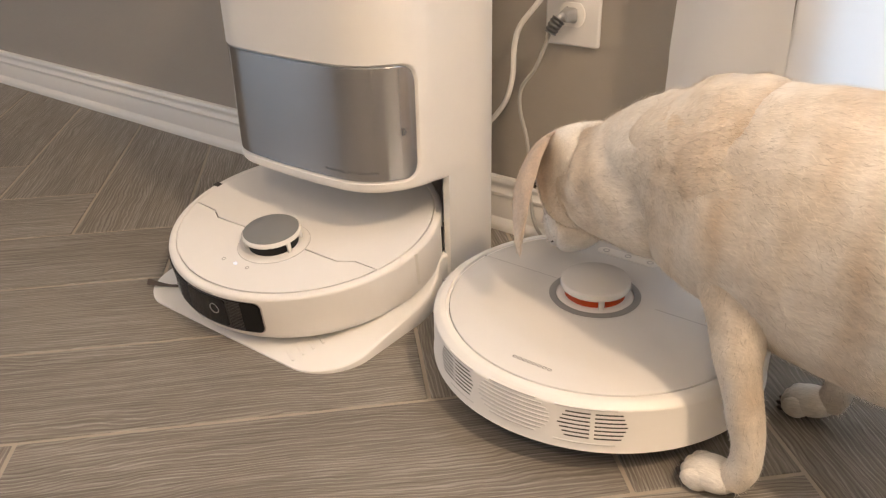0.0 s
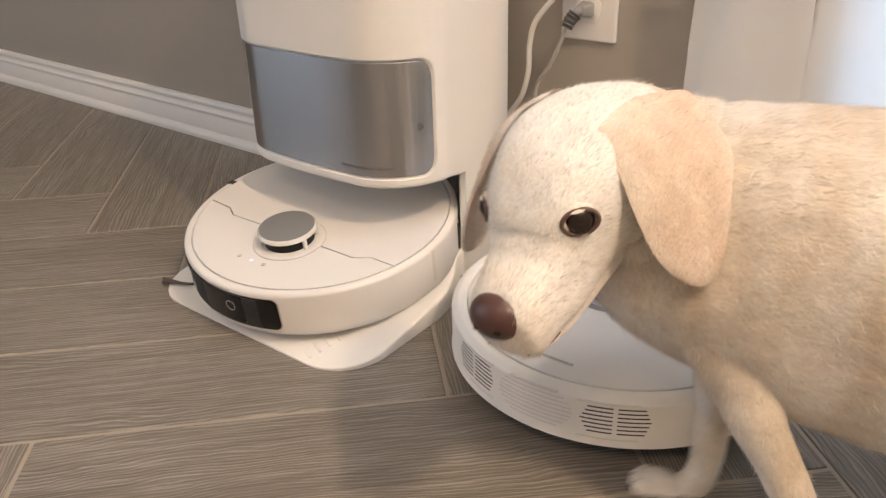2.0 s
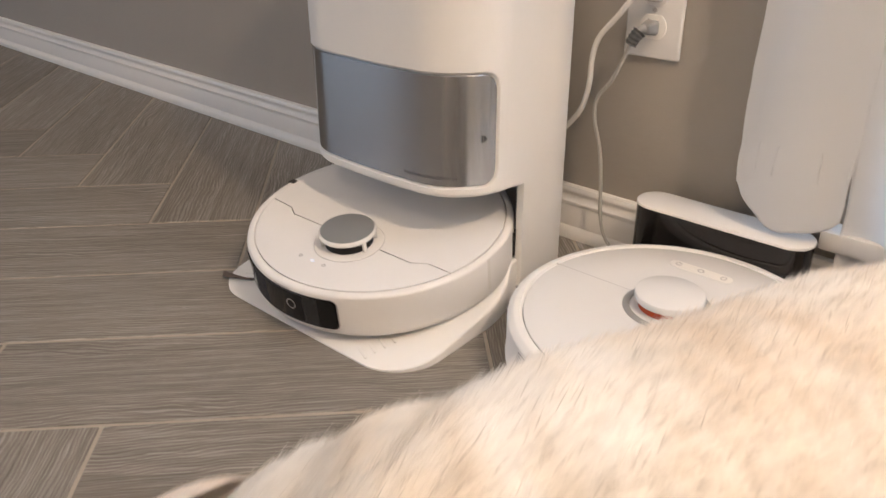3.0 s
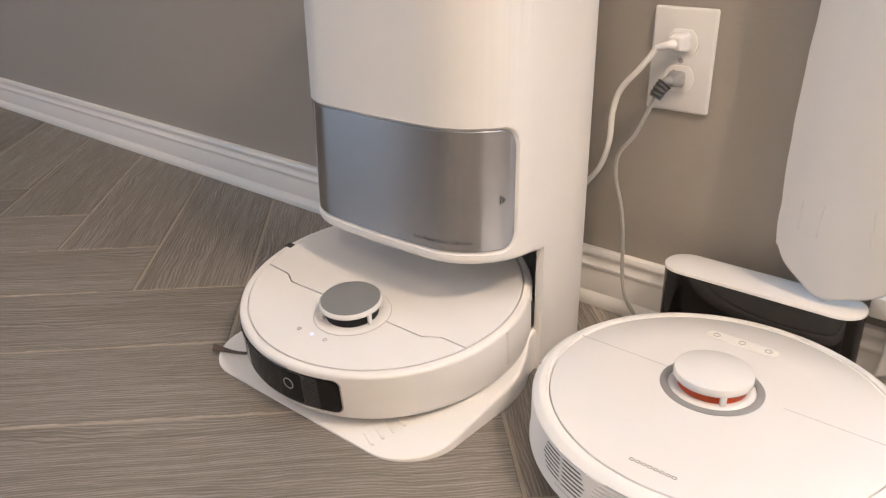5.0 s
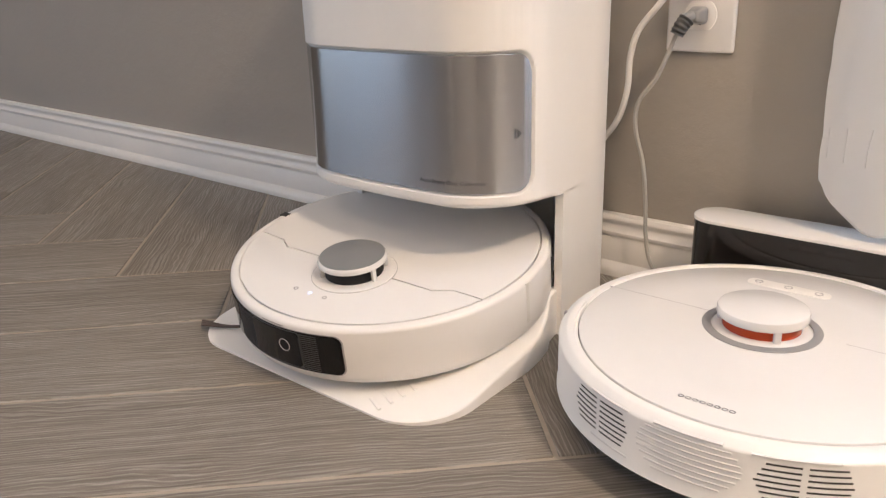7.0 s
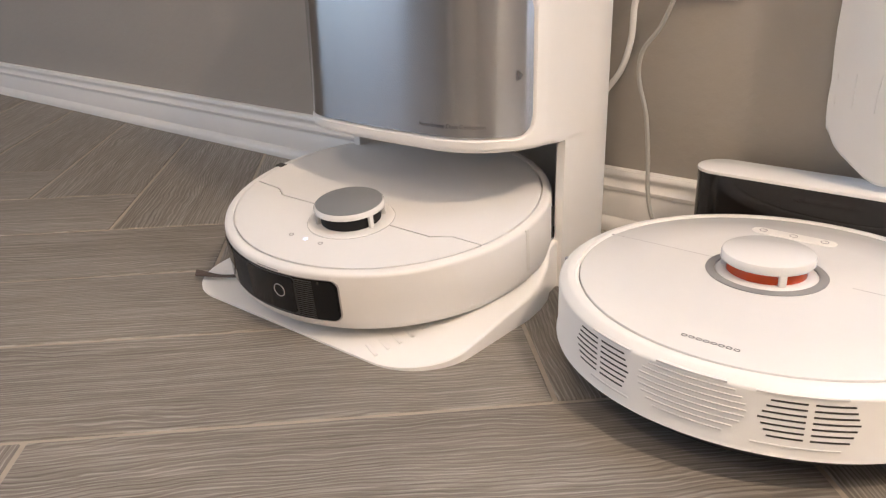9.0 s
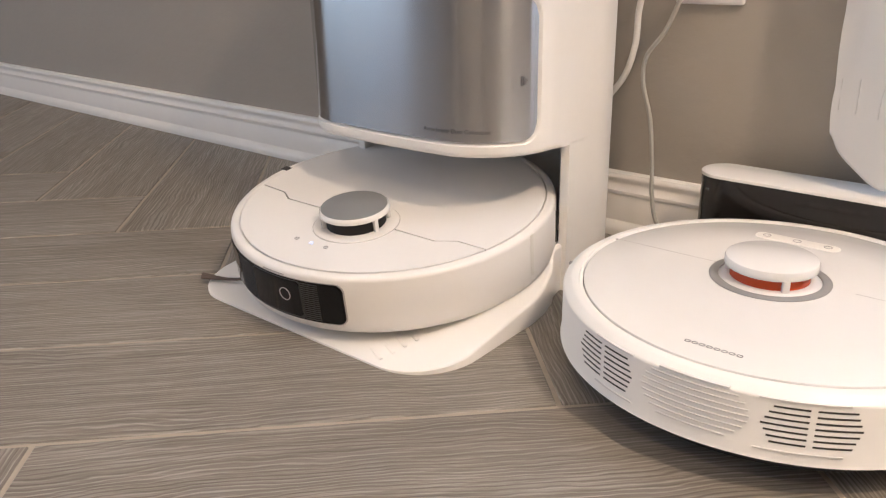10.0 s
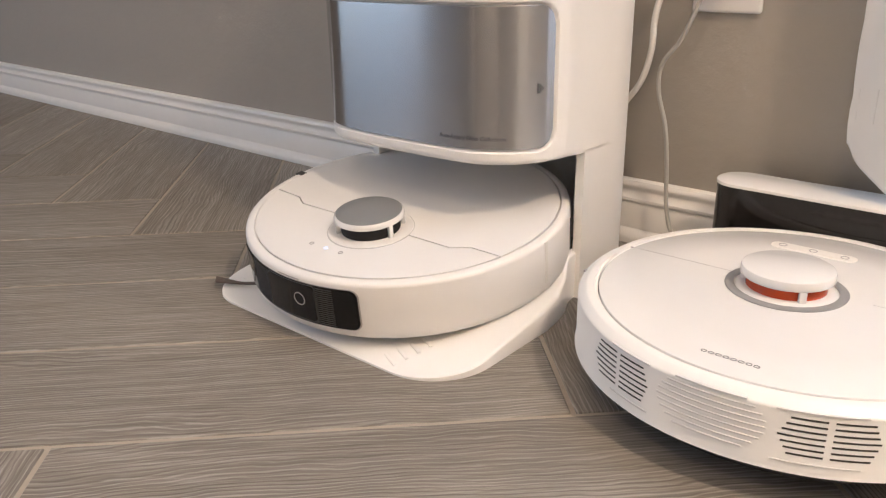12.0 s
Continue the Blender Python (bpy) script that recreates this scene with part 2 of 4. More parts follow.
def arc_bar(r, a0, a1, z0, z1, depth, segs=0, za=0.0, rounded=True):
    """A bar on an upright cylinder; angles in degrees from -y towards +x. depth: how far it stands proud of r. za: slant of its ends."""
    bm = bmesh.new()
    segs = segs or max(3, int(abs(a1 - a0) / 2))
    rows = []
    for i in range(segs + 1):
        f = i / segs
        a = radians(a0 + (a1 - a0) * f)
        col = []
        for rr, z in ((r - 0.002, z0), (r + depth, z0), (r + depth, z1), (r - 0.002, z1)):
            col.append(bm.verts.new((rr * math.sin(a), -rr * math.cos(a), z)))
        rows.append(col)
    for a, b in zip(rows, rows[1:]):
        for k in range(4):
            bm.faces.new((a[k], a[(k + 1) % 4], b[(k + 1) % 4], b[k]))
    bm.faces.new(rows[0])
    bm.faces.new(rows[-1])
    return bm


# ---- room ----
X0, X1, Y0, CEILING = -2.8, 2.6, -4.0, 2.6
WIN0, WIN1, WINZ0, WINZ1 = 0.45, 1.65, 0.12, 2.3


def room():
    floor = thing("floor", "grey-brown wood-look plank floor laid in herringbone", "floor", kind="structure")
    part("grout_bed", box(X0, X1, Y0, 0.0, -0.06, -0.0012), GROUT, floor)
    for name, b in (("wall_south", (X0, X1, Y0 - 0.12, Y0, 0, CEILING)), ("wall_east", (X1, X1 + 0.12, Y0, 0.12, 0, CEILING))):
        tagged(part(name, box(*b), WALL, smooth=False), "plain greige painted wall", "wall", kind="structure")
    wn = thing("wall_north", "greige painted wall with a tall window opening", "wall", kind="structure")
    for b in ((X0, WIN0, 0.0, 0.12, 0, CEILING), (WIN1, X1, 0.0, 0.12, 0, CEILING), (WIN0, WIN1, 0.0, 0.12, WINZ1, CEILING), (WIN0, WIN1, 0.0, 0.12, 0, WINZ0)):
        part("wall_panel", box(*b), WALL, wn, smooth=False)
    ww = thing("wall_west", "greige painted wall with a wide window opening", "wall", kind="structure")
    for b in ((X0 - 0.12, X0, Y0, -3.4, 0, CEILING), (X0 - 0.12, X0, -1.4, 0.12, 0, CEILING), (X0 - 0.12, X0, -3.4, -1.4, 2.4, CEILING), (X0 - 0.12, X0, -3.4, -1.4, 0, 0.3)):
        part("wall_panel", box(*b), WALL, ww, smooth=False)
    tagged(part("ceiling", box(X0 - 0.12, X1 + 0.12, Y0 - 0.12, 0.12, CEILING, CEILING + 0.1), CEIL, smooth=False), "plain white ceiling", "ceiling", kind="structure")
    return floor


def baseboard():
    """Moulded white baseboard: tall board, stepped cap and quarter-round shoe."""
    prof = [(0, 0), (-0.021, 0), (-0.0215, 0.006), (-0.019, 0.0125), (-0.015, 0.0155), (-0.0135, 0.017), (-0.0135, 0.044), (-0.0125, 0.0455), (-0.0125, 0.049),
            (-0.0145, 0.051), (-0.0145, 0.054), (-0.0115, 0.0565), (-0.0095, 0.0605), (-0.0095, 0.064), (-0.0112, 0.0665), (-0.0112, 0.0695), (-0.0085, 0.0735), (-0.005, 0.0745), (0, 0.0745)]
    bm = bmesh.new()
    ends = [[bm.verts.new((x, y, z)) for y, z in prof] for x in (X0, -0.6, 0.6, WIN0 + 1.6, X1)]
    for a, b in zip(ends, ends[1:]):
        for i in range(len(prof)):
            j = (i + 1) % len(prof)
            bm.faces.new((a[i], a[j], b[j], b[i]))
    bm.faces.new(ends[0])
    bm.faces.new(ends[-1])
    ob = part("baseboard", bm, TRIM)
    return tagged(ob, "white moulded baseboard along the greige wall", "baseboard", kind="structure")


FLOOR = room()
baseboard()


def window():
    w = thing("window_1", "tall white-framed window behind sheer curtains", "window", kind="structure")
    for b in ((WIN0, WIN0 + 0.05, 0.03, 0.09, WINZ0, WINZ1), (WIN1 - 0.05, WIN1, 0.03, 0.09, WINZ0, WINZ1), (WIN0 + 0.05, WIN1 - 0.05, 0.03, 0.09, WINZ1 - 0.05, WINZ1), (WIN0 + 0.05, WIN1 - 0.05, 0.03, 0.09, WINZ0, WINZ0 + 0.05)):
        part("window_frame", box(*b, 0.004), TRIM, w)
    part("window_sill", box(WIN0 - 0.03, WIN1 + 0.03, -0.03, 0.03, WINZ0 - 0.025, WINZ0 - 0.001, 0.004), TRIM, w)


window()


# ---- dock with its silver dust drawer ----
DX, HW, YB, YF = -0.006, 0.142, -0.035, -0.289
DOCK_TOP, LIP, PANEL_TOP = 0.56, 0.152, 0.291


def dock_outline(n=220):
    """Plan of the dock's body, anticlockwise from the middle of its back; bowed front."""
    raw = []
    for cx, cy, r, a0 in ((HW - 0.07, YF + 0.07, 0.07, -90), (HW - 0.105, YB - 0.105, 0.105, 0), (-HW + 0.105, YB - 0.105, 0.105, 90), (-HW + 0.07, YF + 0.07, 0.07, 180)):
        for k in range(25):
            a = radians(a0 + 90 * k / 24)
            raw.append(Vector((cx + r * math.cos(a), cy + r * math.sin(a))))
    raw.append(raw[0])
    length = [0.0]
    for a, b in zip(raw, raw[1:]):
        length.append(length[-1] + (b - a).length)
    out, i = [], 0
    for k in range(n):
        s = length[-1] * k / n
        while length[i + 1] < s:
            i += 1
        p = raw[i].lerp(raw[i + 1], (s - length[i]) / max(1e-9, length[i + 1] - length[i]))
        bow = 0.012 * max(0.0, 1 - (p.x / HW) ** 2) * min(1, max(0, (-p.y - 0.16) / 0.1))
        out.append(Vector((DX + p.x, p.y - bow)))
    return out


def sd_round(x, z, x0, x1, z0, z1, r):
    qx, qz = abs(x - (x0 + x1) / 2) - (x1 - x0) / 2 + r, abs(z - (z0 + z1) / 2) - (z1 - z0) / 2 + r
    return math.hypot(max(qx, 0), max(qz, 0)) + min(max(qx, qz), 0) - r


DO = dock_outline()
DN = []
for _i in range(len(DO)):
    _d = DO[(_i + 1) % len(DO)] - DO[_i - 1]
    DN.append(Vector((_d.y, -_d.x)).normalized())
DS = [0.0]
for _a, _b in zip(DO, DO[1:]):
    DS.append(DS[-1] + (_b - _a).length)
DLEN = DS[-1] + (DO[0] - DO[-1]).length


def dock_at(s):
    """Point and outward normal on the dock's plan at the arc length s."""
    s %= DLEN
    k = min(int(s / DLEN * len(DO)), len(DO) - 1)
    f = (s - DS[k]) / (DLEN / len(DO))
    j = (k + 1) % len(DO)
    return DO[k].lerp(DO[j], f), DN[k].lerp(DN[j], f).normalized()


def s_of_x(x):
    """Arc length on the front of the dock for a given x."""
    best = min((abs(p.x - x) + (0 if p.y < -0.18 else 9), s) for p, s in zip(DO, DS))
    return best[1]


S_RIGHT = s_of_x(0.128) + 0.0115
S_LEFT = s_of_x(-0.10) - DLEN if s_of_x(-0.10) > DLEN / 2 else s_of_x(-0.10)
S_WRAP = S_LEFT - 0.16


def dock():
    d = thing("charging_dock", "tall white charging dock with brushed silver drawer front against wall", "dock")
    # upper body, with the shallow recess of the drawer
    zs = [LIP + 0.0001]
    zs += [LIP + 0.006 * (k + 1) / 4 for k in range(4)]
    zs += [LIP + 0.006 + (PANEL_TOP + 0.008 - LIP - 0.006) * (k + 1) / 110 for k in range(110)]
    zs += [0.33, 0.4, 0.48, DOCK_TOP - 0.02] + [DOCK_TOP - 0.02 + 0.02 * math.sin(math.pi / 2 * (k + 1) / 5) for k in range(5)]
    bm = bmesh.new()
    rings = []
    n = 440
    for z in zs:
        ring = []
        for k in range(n):
            s = DLEN * k / n
            p, nn = dock_at(s)
            ss = s if s < DLEN / 2 else s - DLEN
            inset = 0.0
            dd = sd_round(ss, z, S_WRAP - 0.1, S_RIGHT, LIP + 0.0125, PANEL_TOP, 0.017)
            if ss > S_WRAP:
                inset = 0.004 * min(1, max(0, (0.001 - dd) / 0.002))
            if z < LIP + 0.006:
                inset += 0.006 * min(1.0, max(0.0, (-p.y - 0.203) / 0.02)) * (1 - math.sqrt(max(0, 1 - ((LIP + 0.006 - z) / 0.006) ** 2)))
            if z > DOCK_TOP - 0.02:
                inset += 0.02 * (1 - math.sqrt(max(0, 1 - ((z - DOCK_TOP + 0.02) / 0.02) ** 2)))
            q = p - nn * inset
            ring.append(bm.verts.new((q.x, q.y, z)))
        rings.append(ring)
    for a, b in zip(rings, rings[1:]):
        for i in range(n):
            bm.faces.new((a[i], a[(i + 1) % n], b[(i + 1) % n], b[i]))
    bm.faces.new(rings[0])
    bm.faces.new(rings[-1])
    part("tower", bm, WHITE, d)
    # drawer front
    bm = bmesh.new()
    cols = []
    z0, z1, r = LIP + 0.014, PANEL_TOP - 0.0015, 0.0155
    m = 150
    s1 = S_RIGHT - 0.0015
    for k in range(m + 1):
        s = S_WRAP + 0.002 + (s1 - S_WRAP - 0.002) * (k / m)
        e = max(0.0, s - (s1 - r))
        cut = r - math.sqrt(max(0.0, r * r - e * e))
        p, nn = dock_at(s)
        col = []
        for off, z in ((-0.0045, z0 + cut), (-0.0016, z0 + cut), (-0.0008, z0 + cut + 0.0008), (-0.0008, z1 - cut - 0.0008), (-0.0016, z1 - cut), (-0.0045, z1 - cut)):
            q = p + nn * off
            col.append(bm.verts.new((q.x, q.y, z)))
        cols.append(col)
    for a, b in zip(cols, cols[1:]):
        for k in range(5):
            bm.faces.new((a[k], b[k], b[k + 1], a[k + 1]))
    part("drawer_front", bm, STEEL, d, "brushed silver metal drawer front")
    # lower part: two cheeks and a back round the bay
    cut = [i for i, p in enumerate(DO) if p.y > -0.197]
    outer = [DO[i] for i in cut]
    inner = [DO[i] - DN[i] * 0.009 for i in cut]
    ring = [*outer, *reversed(inner)]
    part("bay_wall", slab([(p.x, p.y) for p in ring], 0.0, LIP + 0.001), WHITE, d)
    # floor plate with its sloped front
    outline = []
    for cx, cy, r, a0 in ((0.091, -0.362, 0.06, -90), (-0.131, -0.367, 0.055, 180)):
        arc = [(cx + r * math.cos(radians(a0 + 90 * k / 16)), cy + r * math.sin(radians(a0 + 90 * k / 16))) for k in range(17)]
        if a0 == -90:
            hip = [(0.151, -0.30), (0.1515, -0.275), (0.148, -0.25), (0.142, -0.228), (0.134, -0.212), (0.131, -0.198), (0.131, -0.185)]
            outline += arc + hip + [(-0.143, -0.185), (-0.143, -0.198), (-0.15, -0.212), (-0.165, -0.228), (-0.176, -0.25), (-0.184, -0.275), (-0.186, -0.30)]
        else:
            outline += arc

    def slope(x, y, z):
        """Thin front lip that climbs to the bay, with raised hips beside the cheeks."""
        if z < 0.003:
            return z
        climb = min(1, max(0, (y + 0.43) / 0.17))
        hip = min(1, max(0, (y + 0.262) / 0.05)) * min(1, max(0, (abs(x + 0.02) - 0.11) / 0.03))
        return z * (0.06 + 0.94 * climb ** 1.2) + 0.024 * hip * hip

    bm = slab(outline, 0.0, 0.026, 0.004, 3, slope)
    part("ramp", bm, WHITE, d)
    for i in range(6):
        y = -0.409 + 0.0125 * i
        b = box(-0.011, 0.011, -0.0017, 0.0017, -0.001, 0.0016, 0.0008)
        bmesh.ops.transform(b, matrix=pose(0.079 + 0.003 * i, y, slope(0, y, 0.026) - 0.0006, 7, 0, -24), verts=b.verts)
        part("ramp_rib", b, WHITE, d)
    for i in range(3):
        y = -0.392 + 0.0125 * i
        b = box(-0.011, 0.011, -0.0017, 0.0017, -0.001, 0.0016, 0.0008)
        bmesh.ops.transform(b, matrix=pose(-0.150 - 0.003 * i, y, slope(0, y, 0.026) - 0.0006, 7, 0, 24), verts=b.verts)
        part("ramp_rib", b, WHITE, d)
    part("contact_slot", box(0.1195, 0.1265, -0.1985, -0.1955, 0.052, 0.085, 0.0006), BLACK_RIB, d)
    return d


DOCK = dock()


def writing(text, width, mat, parent, place, name="lettering", thick=0.0002):
    """Letters laid along a line and bent by place(u, v) -> world point."""
    cu = bpy.data.curves.new("text", "FONT")
    cu.body, cu.size, cu.resolution_u = text, 1.0, 3
    tmp = bpy.data.objects.new("text", cu)
    scene.collection.objects.link(tmp)
    dg = bpy.context.evaluated_depsgraph_get()
    me = bpy.data.meshes.new_from_object(tmp.evaluated_get(dg))
    bpy.data.objects.remove(tmp)
    xs = [v.co.x for v in me.vertices]
    k = width / (max(xs) - min(xs))
    for v in me.vertices:
        v.co = place((v.co.x - min(xs)) * k, v.co.y * k)
    me.materials.clear()
    me.materials.append(mat)
    ob = new(name, me)
    ob.parent = parent
    return tagged(ob, "small dark printed lettering")


_s0 = s_of_x(0.047)


def on_drawer(u, v):
    p, nn = dock_at(_s0 + u)
    q = p - nn * 0.0004
    return Vector((q.x, q.y, 0.1745 + v))


writing("Auto-Empty Dust Collection", 0.066, INK, DOCK, on_drawer)


def drawer_mark():
    s = S_RIGHT - 0.0185
    for u0, pts in ((0.0, ((0, 0), (0.0012, 0), (0.0012, 0.0085), (0, 0.0085))), (0.0022, ((0, 0), (0.0042, 0.00425), (0, 0.0085)))):
        bm = bmesh.new()
        vs = []
        for u, v in pts:
            p, nn = dock_at(s + u0 + u)
            q = p - nn * 0.0003
            vs.append(bm.verts.new((q.x, q.y, 0.2155 + v)))
        bm.faces.new(vs)
        part("arrow_mark", bm, INK, DOCK)


drawer_mark()


# ---- robot parked in the dock ----
R1 = 0.1637


def docked_robot():
    tilt = 7.2
    r = thing("robot_vacuum", "round white robot vacuum parked nose-out in the dock", "robot vacuum", pose(-0.0189, -0.2763, 0.0931, tilt, 2.1, 0), group="robot vacuums")
    prof = [(0, -0.066), (0.13, -0.066), (0.148, -0.064), (R1 - 0.005, -0.0575), (R1 - 0.001, -0.053), (R1, -0.048), (R1, -0.0042), (R1 - 0.0008, -0.0018), (R1 - 0.0025, -0.0004), (R1 - 0.0055, 0.0), (R1 - 0.0085, 0.0),
            (R1 - 0.0092, -0.0006), (R1 - 0.0092, -0.0034), (R1 - 0.0112, -0.0034), (R1 - 0.0112, -0.004), (0, -0.004)]
    part("body", lathe(prof, 180), CREAM, r)
    # lid in two leaves that meet in a stepped seam
    rl = R1 - 0.0105
    seam = [(-0.1435, -0.0495), (-0.1085, -0.0515), (-0.0995, -0.0565), (-0.092, -0.0605), (-0.05, -0.0585), (0.0467, -0.055), (0.099, -0.053), (0.108, -0.0475), (0.117, -0.0425), (0.1475, -0.0415)]
    gap = 0.0009

    def leaf(front):
        sg = -1 if front else 1
        line = [(x, y + sg * gap) for x, y in seam]
        a0, a1 = math.atan2(line[-1][1], line[-1][0]), math.atan2(line[0][1], line[0][0])
        if front:
            arc = [a0 + (a1 - a0) * k / 70 for k in range(71)]
        else:
            arc = [a0 + (a1 + 2 * math.pi - a0) * k / 90 for k in range(91)]
        pts = [(rl * math.cos(a), rl * math.sin(a)) for a in arc] + line[1:-1]
        bm = bmesh.new()
        top = [bm.verts.new((x, y, 0.0004)) for x, y in pts]
        low = [bm.verts.new((x, y, -0.0035)) for x, y in pts]
        bm.faces.new(top)
        for i in range(len(pts)):
            j = (i + 1) % len(pts)
            bm.faces.new((top[i], top[j], low[j], low[i]))
        return bm

    # dark disc under both leaves paints the shade in their seam
    part("lid_gap_shade", lathe([(0, -0.0032), (rl - 0.001, -0.0032), (rl - 0.001, -0.0038), (0, -0.0038)], 90), SEAM, r)
    part("front_lid", leaf(True), WHITE_LID, r, smooth=False)
    part("rear_lid", leaf(False), WHITE_LID, r, smooth=False)
    # notches and side bumper gaps
    for a in (-97, 91.5):
        part("bumper_gap", arc_bar(R1, a, a + 1.6, -0.044, -0.002, 0.0004), CABLE_W if a > 0 else SEAM, r)
    part("rim_notch", box(-R1 + 0.0004, -R1 + 0.0105, -0.0100, -0.0020, -0.004, 0.0006), SEAM, r)
    # sensor tower
    lx, ly = 0.0105, -0.0635
    part("tower_ring", lathe([(0.0, 0.0012), (0.038, 0.0012), (0.0402, 0.0015), (0.0412, 0.0012), (0.0416, 0.0), (0.0416, -0.003)], 72, (lx, ly)), CREAM, r)
    part("tower_gap", lathe([(0.0416, 0.0), (0.0416, 0.00065), (0.0420, 0.00065), (0.0420, 0.0)], 72, (lx, ly)), INK_LIGHT, r)
    part("tower_core", lathe([(0.0285, 0.0), (0.0285, 0.0155)], 64, (lx, ly)), DEEP, r)
    cap = part("tower_cap", lathe([(0.0, 0.0128), (0.0314, 0.0128), (0.0334, 0.0137), (0.0338, 0.0157), (0.0334, 0.0178), (0.0323, 0.019), (0.0, 0.019)], 96, (lx, ly)), WHITE_GLOSS, r)
    part("cap_plate", lathe([(0.0, 0.0186), (0.0317, 0.0186), (0.0317, 0.0195), (0.0305, 0.0201), (0.0, 0.0203)], 96, (lx, ly)), LIDAR_GREY, cap, "grey satin top plate")
    for a in (-38, 82, 202, 322 - 180):
        q = radians(a)
        b = box(-0.0022, 0.0022, -0.002, 0.002, 0.0, 0.014, 0.0008)
        bmesh.ops.transform(b, matrix=pose(lx + 0.0311 * math.sin(q), ly - 0.0311 * math.cos(q), 0, 0, 0, a), verts=b.verts)
        part("tower_post", b, WHITE_GLOSS, r)
    # touch buttons
    for x, y, mat, ro in ((-0.015, -0.1165, INK_LIGHT, 0.0024), (0.0035, -0.1156, LED, 0.0020), (0.022, -0.1146, INK_LIGHT, 0.0024)):
        b = lathe([(ro, 0.00055), (ro, 0.0009), (ro - 0.0008, 0.0009), (ro - 0.0008, 0.00055)], 20, (x, y)) if mat is not LED else lathe([(0, 0.0004), (ro, 0.0004), (ro, 0.0009), (0, 0.0009)], 24, (x, y))
        part("touch_button", b, mat, r, "lit blue-white touch button" if mat is LED else "")
    # smoked camera window in the bumper
    def window_band(a0, a1, z0, z1, off, rad, mat, name, label=""):
        bm = bmesh.new()
        cols = []
        m = 44
        arc = (R1 + off) * radians(1)
        for k in range(m + 1):
            t = k / m
            t = 0.5 - 0.5 * math.cos(math.pi * t)
            a = a0 + (a1 - a0) * t
            e = max(0.0, rad - min(a - a0, a1 - a) * arc)
            cutz = rad - math.sqrt(max(0, rad * rad - e * e))
            q = radians(a)
            col = [bm.verts.new((rr * math.sin(q), -rr * math.cos(q), z)) for rr, z in ((R1 - 0.003, z0 + cutz), (R1 + off, z0 + cutz), (R1 + off, z1 - cutz), (R1 - 0.003, z1 - cutz))]
            cols.append(col)
        for a, b in zip(cols, cols[1:]):
            for k in range(3):
                bm.faces.new((a[k], b[k], b[k + 1], a[k + 1]))
        return part(name, bm, mat, r, label)

    window_band(-33.6, 27.3, -0.0475, -0.0062, 0.0004, 0.0085, INK_LIGHT, "window_rim")
    window_band(-33.1, 26.8, -0.0468, -0.0069, 0.0008, 0.008, BLACK, "camera_window", "smoked black camera window")
    window_band(-8.8, 12.8, -0.0441, -0.0078, 0.0014, 0.0042, DARK, "plate_rim")
    window_band(-8.2, 12.2, -0.0435, -0.0084, 0.0022, 0.004, BLACK, "camera_plate", "glossy black camera plate")
    window_band(-8.6, 12.6, -0.0455, -0.0436, 0.0016, 0.0006, DARK, "camera_sill")
    window_band(18.8, 26.2, -0.0458, -0.0079, 0.0014, 0.007, BLACK, "side_eye")
    window_band(-32.4, -20.0, -0.0458, -0.0079, 0.0014, 0.007, BLACK, "side_eye")
    for z in range(18):
        for a0, a1 in ((12.6, 18.6), (-19.8, -8.8)):
            part("window_louvre", arc_bar(R1 + 0.0008, a0, a1, -0.0452 + 0.0021 * z, -0.0445 + 0.0021 * z, 0.0006, 4), DARK, r)
    q = radians(6.3)
    b = lathe([(0.0064, 0), (0.0064, 0.0008), (0.0056, 0.0008), (0.0056, 0)], 32)
    bmesh.ops.transform(b, matrix=pose((R1 + 0.0017) * math.sin(q), -(R1 + 0.0017) * math.cos(q), -0.0235, 90, 0, 6.3), verts=b.verts)
    part("lens_ring", b, INK_LIGHT, r, "thin grey ring round the lens")
    # printed line over the window
    part("maker_mark", arc_bar(R1, -3, 6.5, -0.0056, -0.0044, 0.0002), INK_LIGHT, r)
    # side brush
    for da in (-9, 0, 9):
        p = [Vector((-0.085, -0.12, -0.063)), Vector((-0.122, -0.132, -0.070)), Vector((-0.158 - 0.003 * da / 9, -0.140 + 0.0003 * da, -0.073))]
        part("brush_bristle", tube(smooth_path(p, 4), 0.0016, 6), BRISTLE, r)
    return r


docked_robot()


# ---- robot on the floor ----
R2 = 0.1645


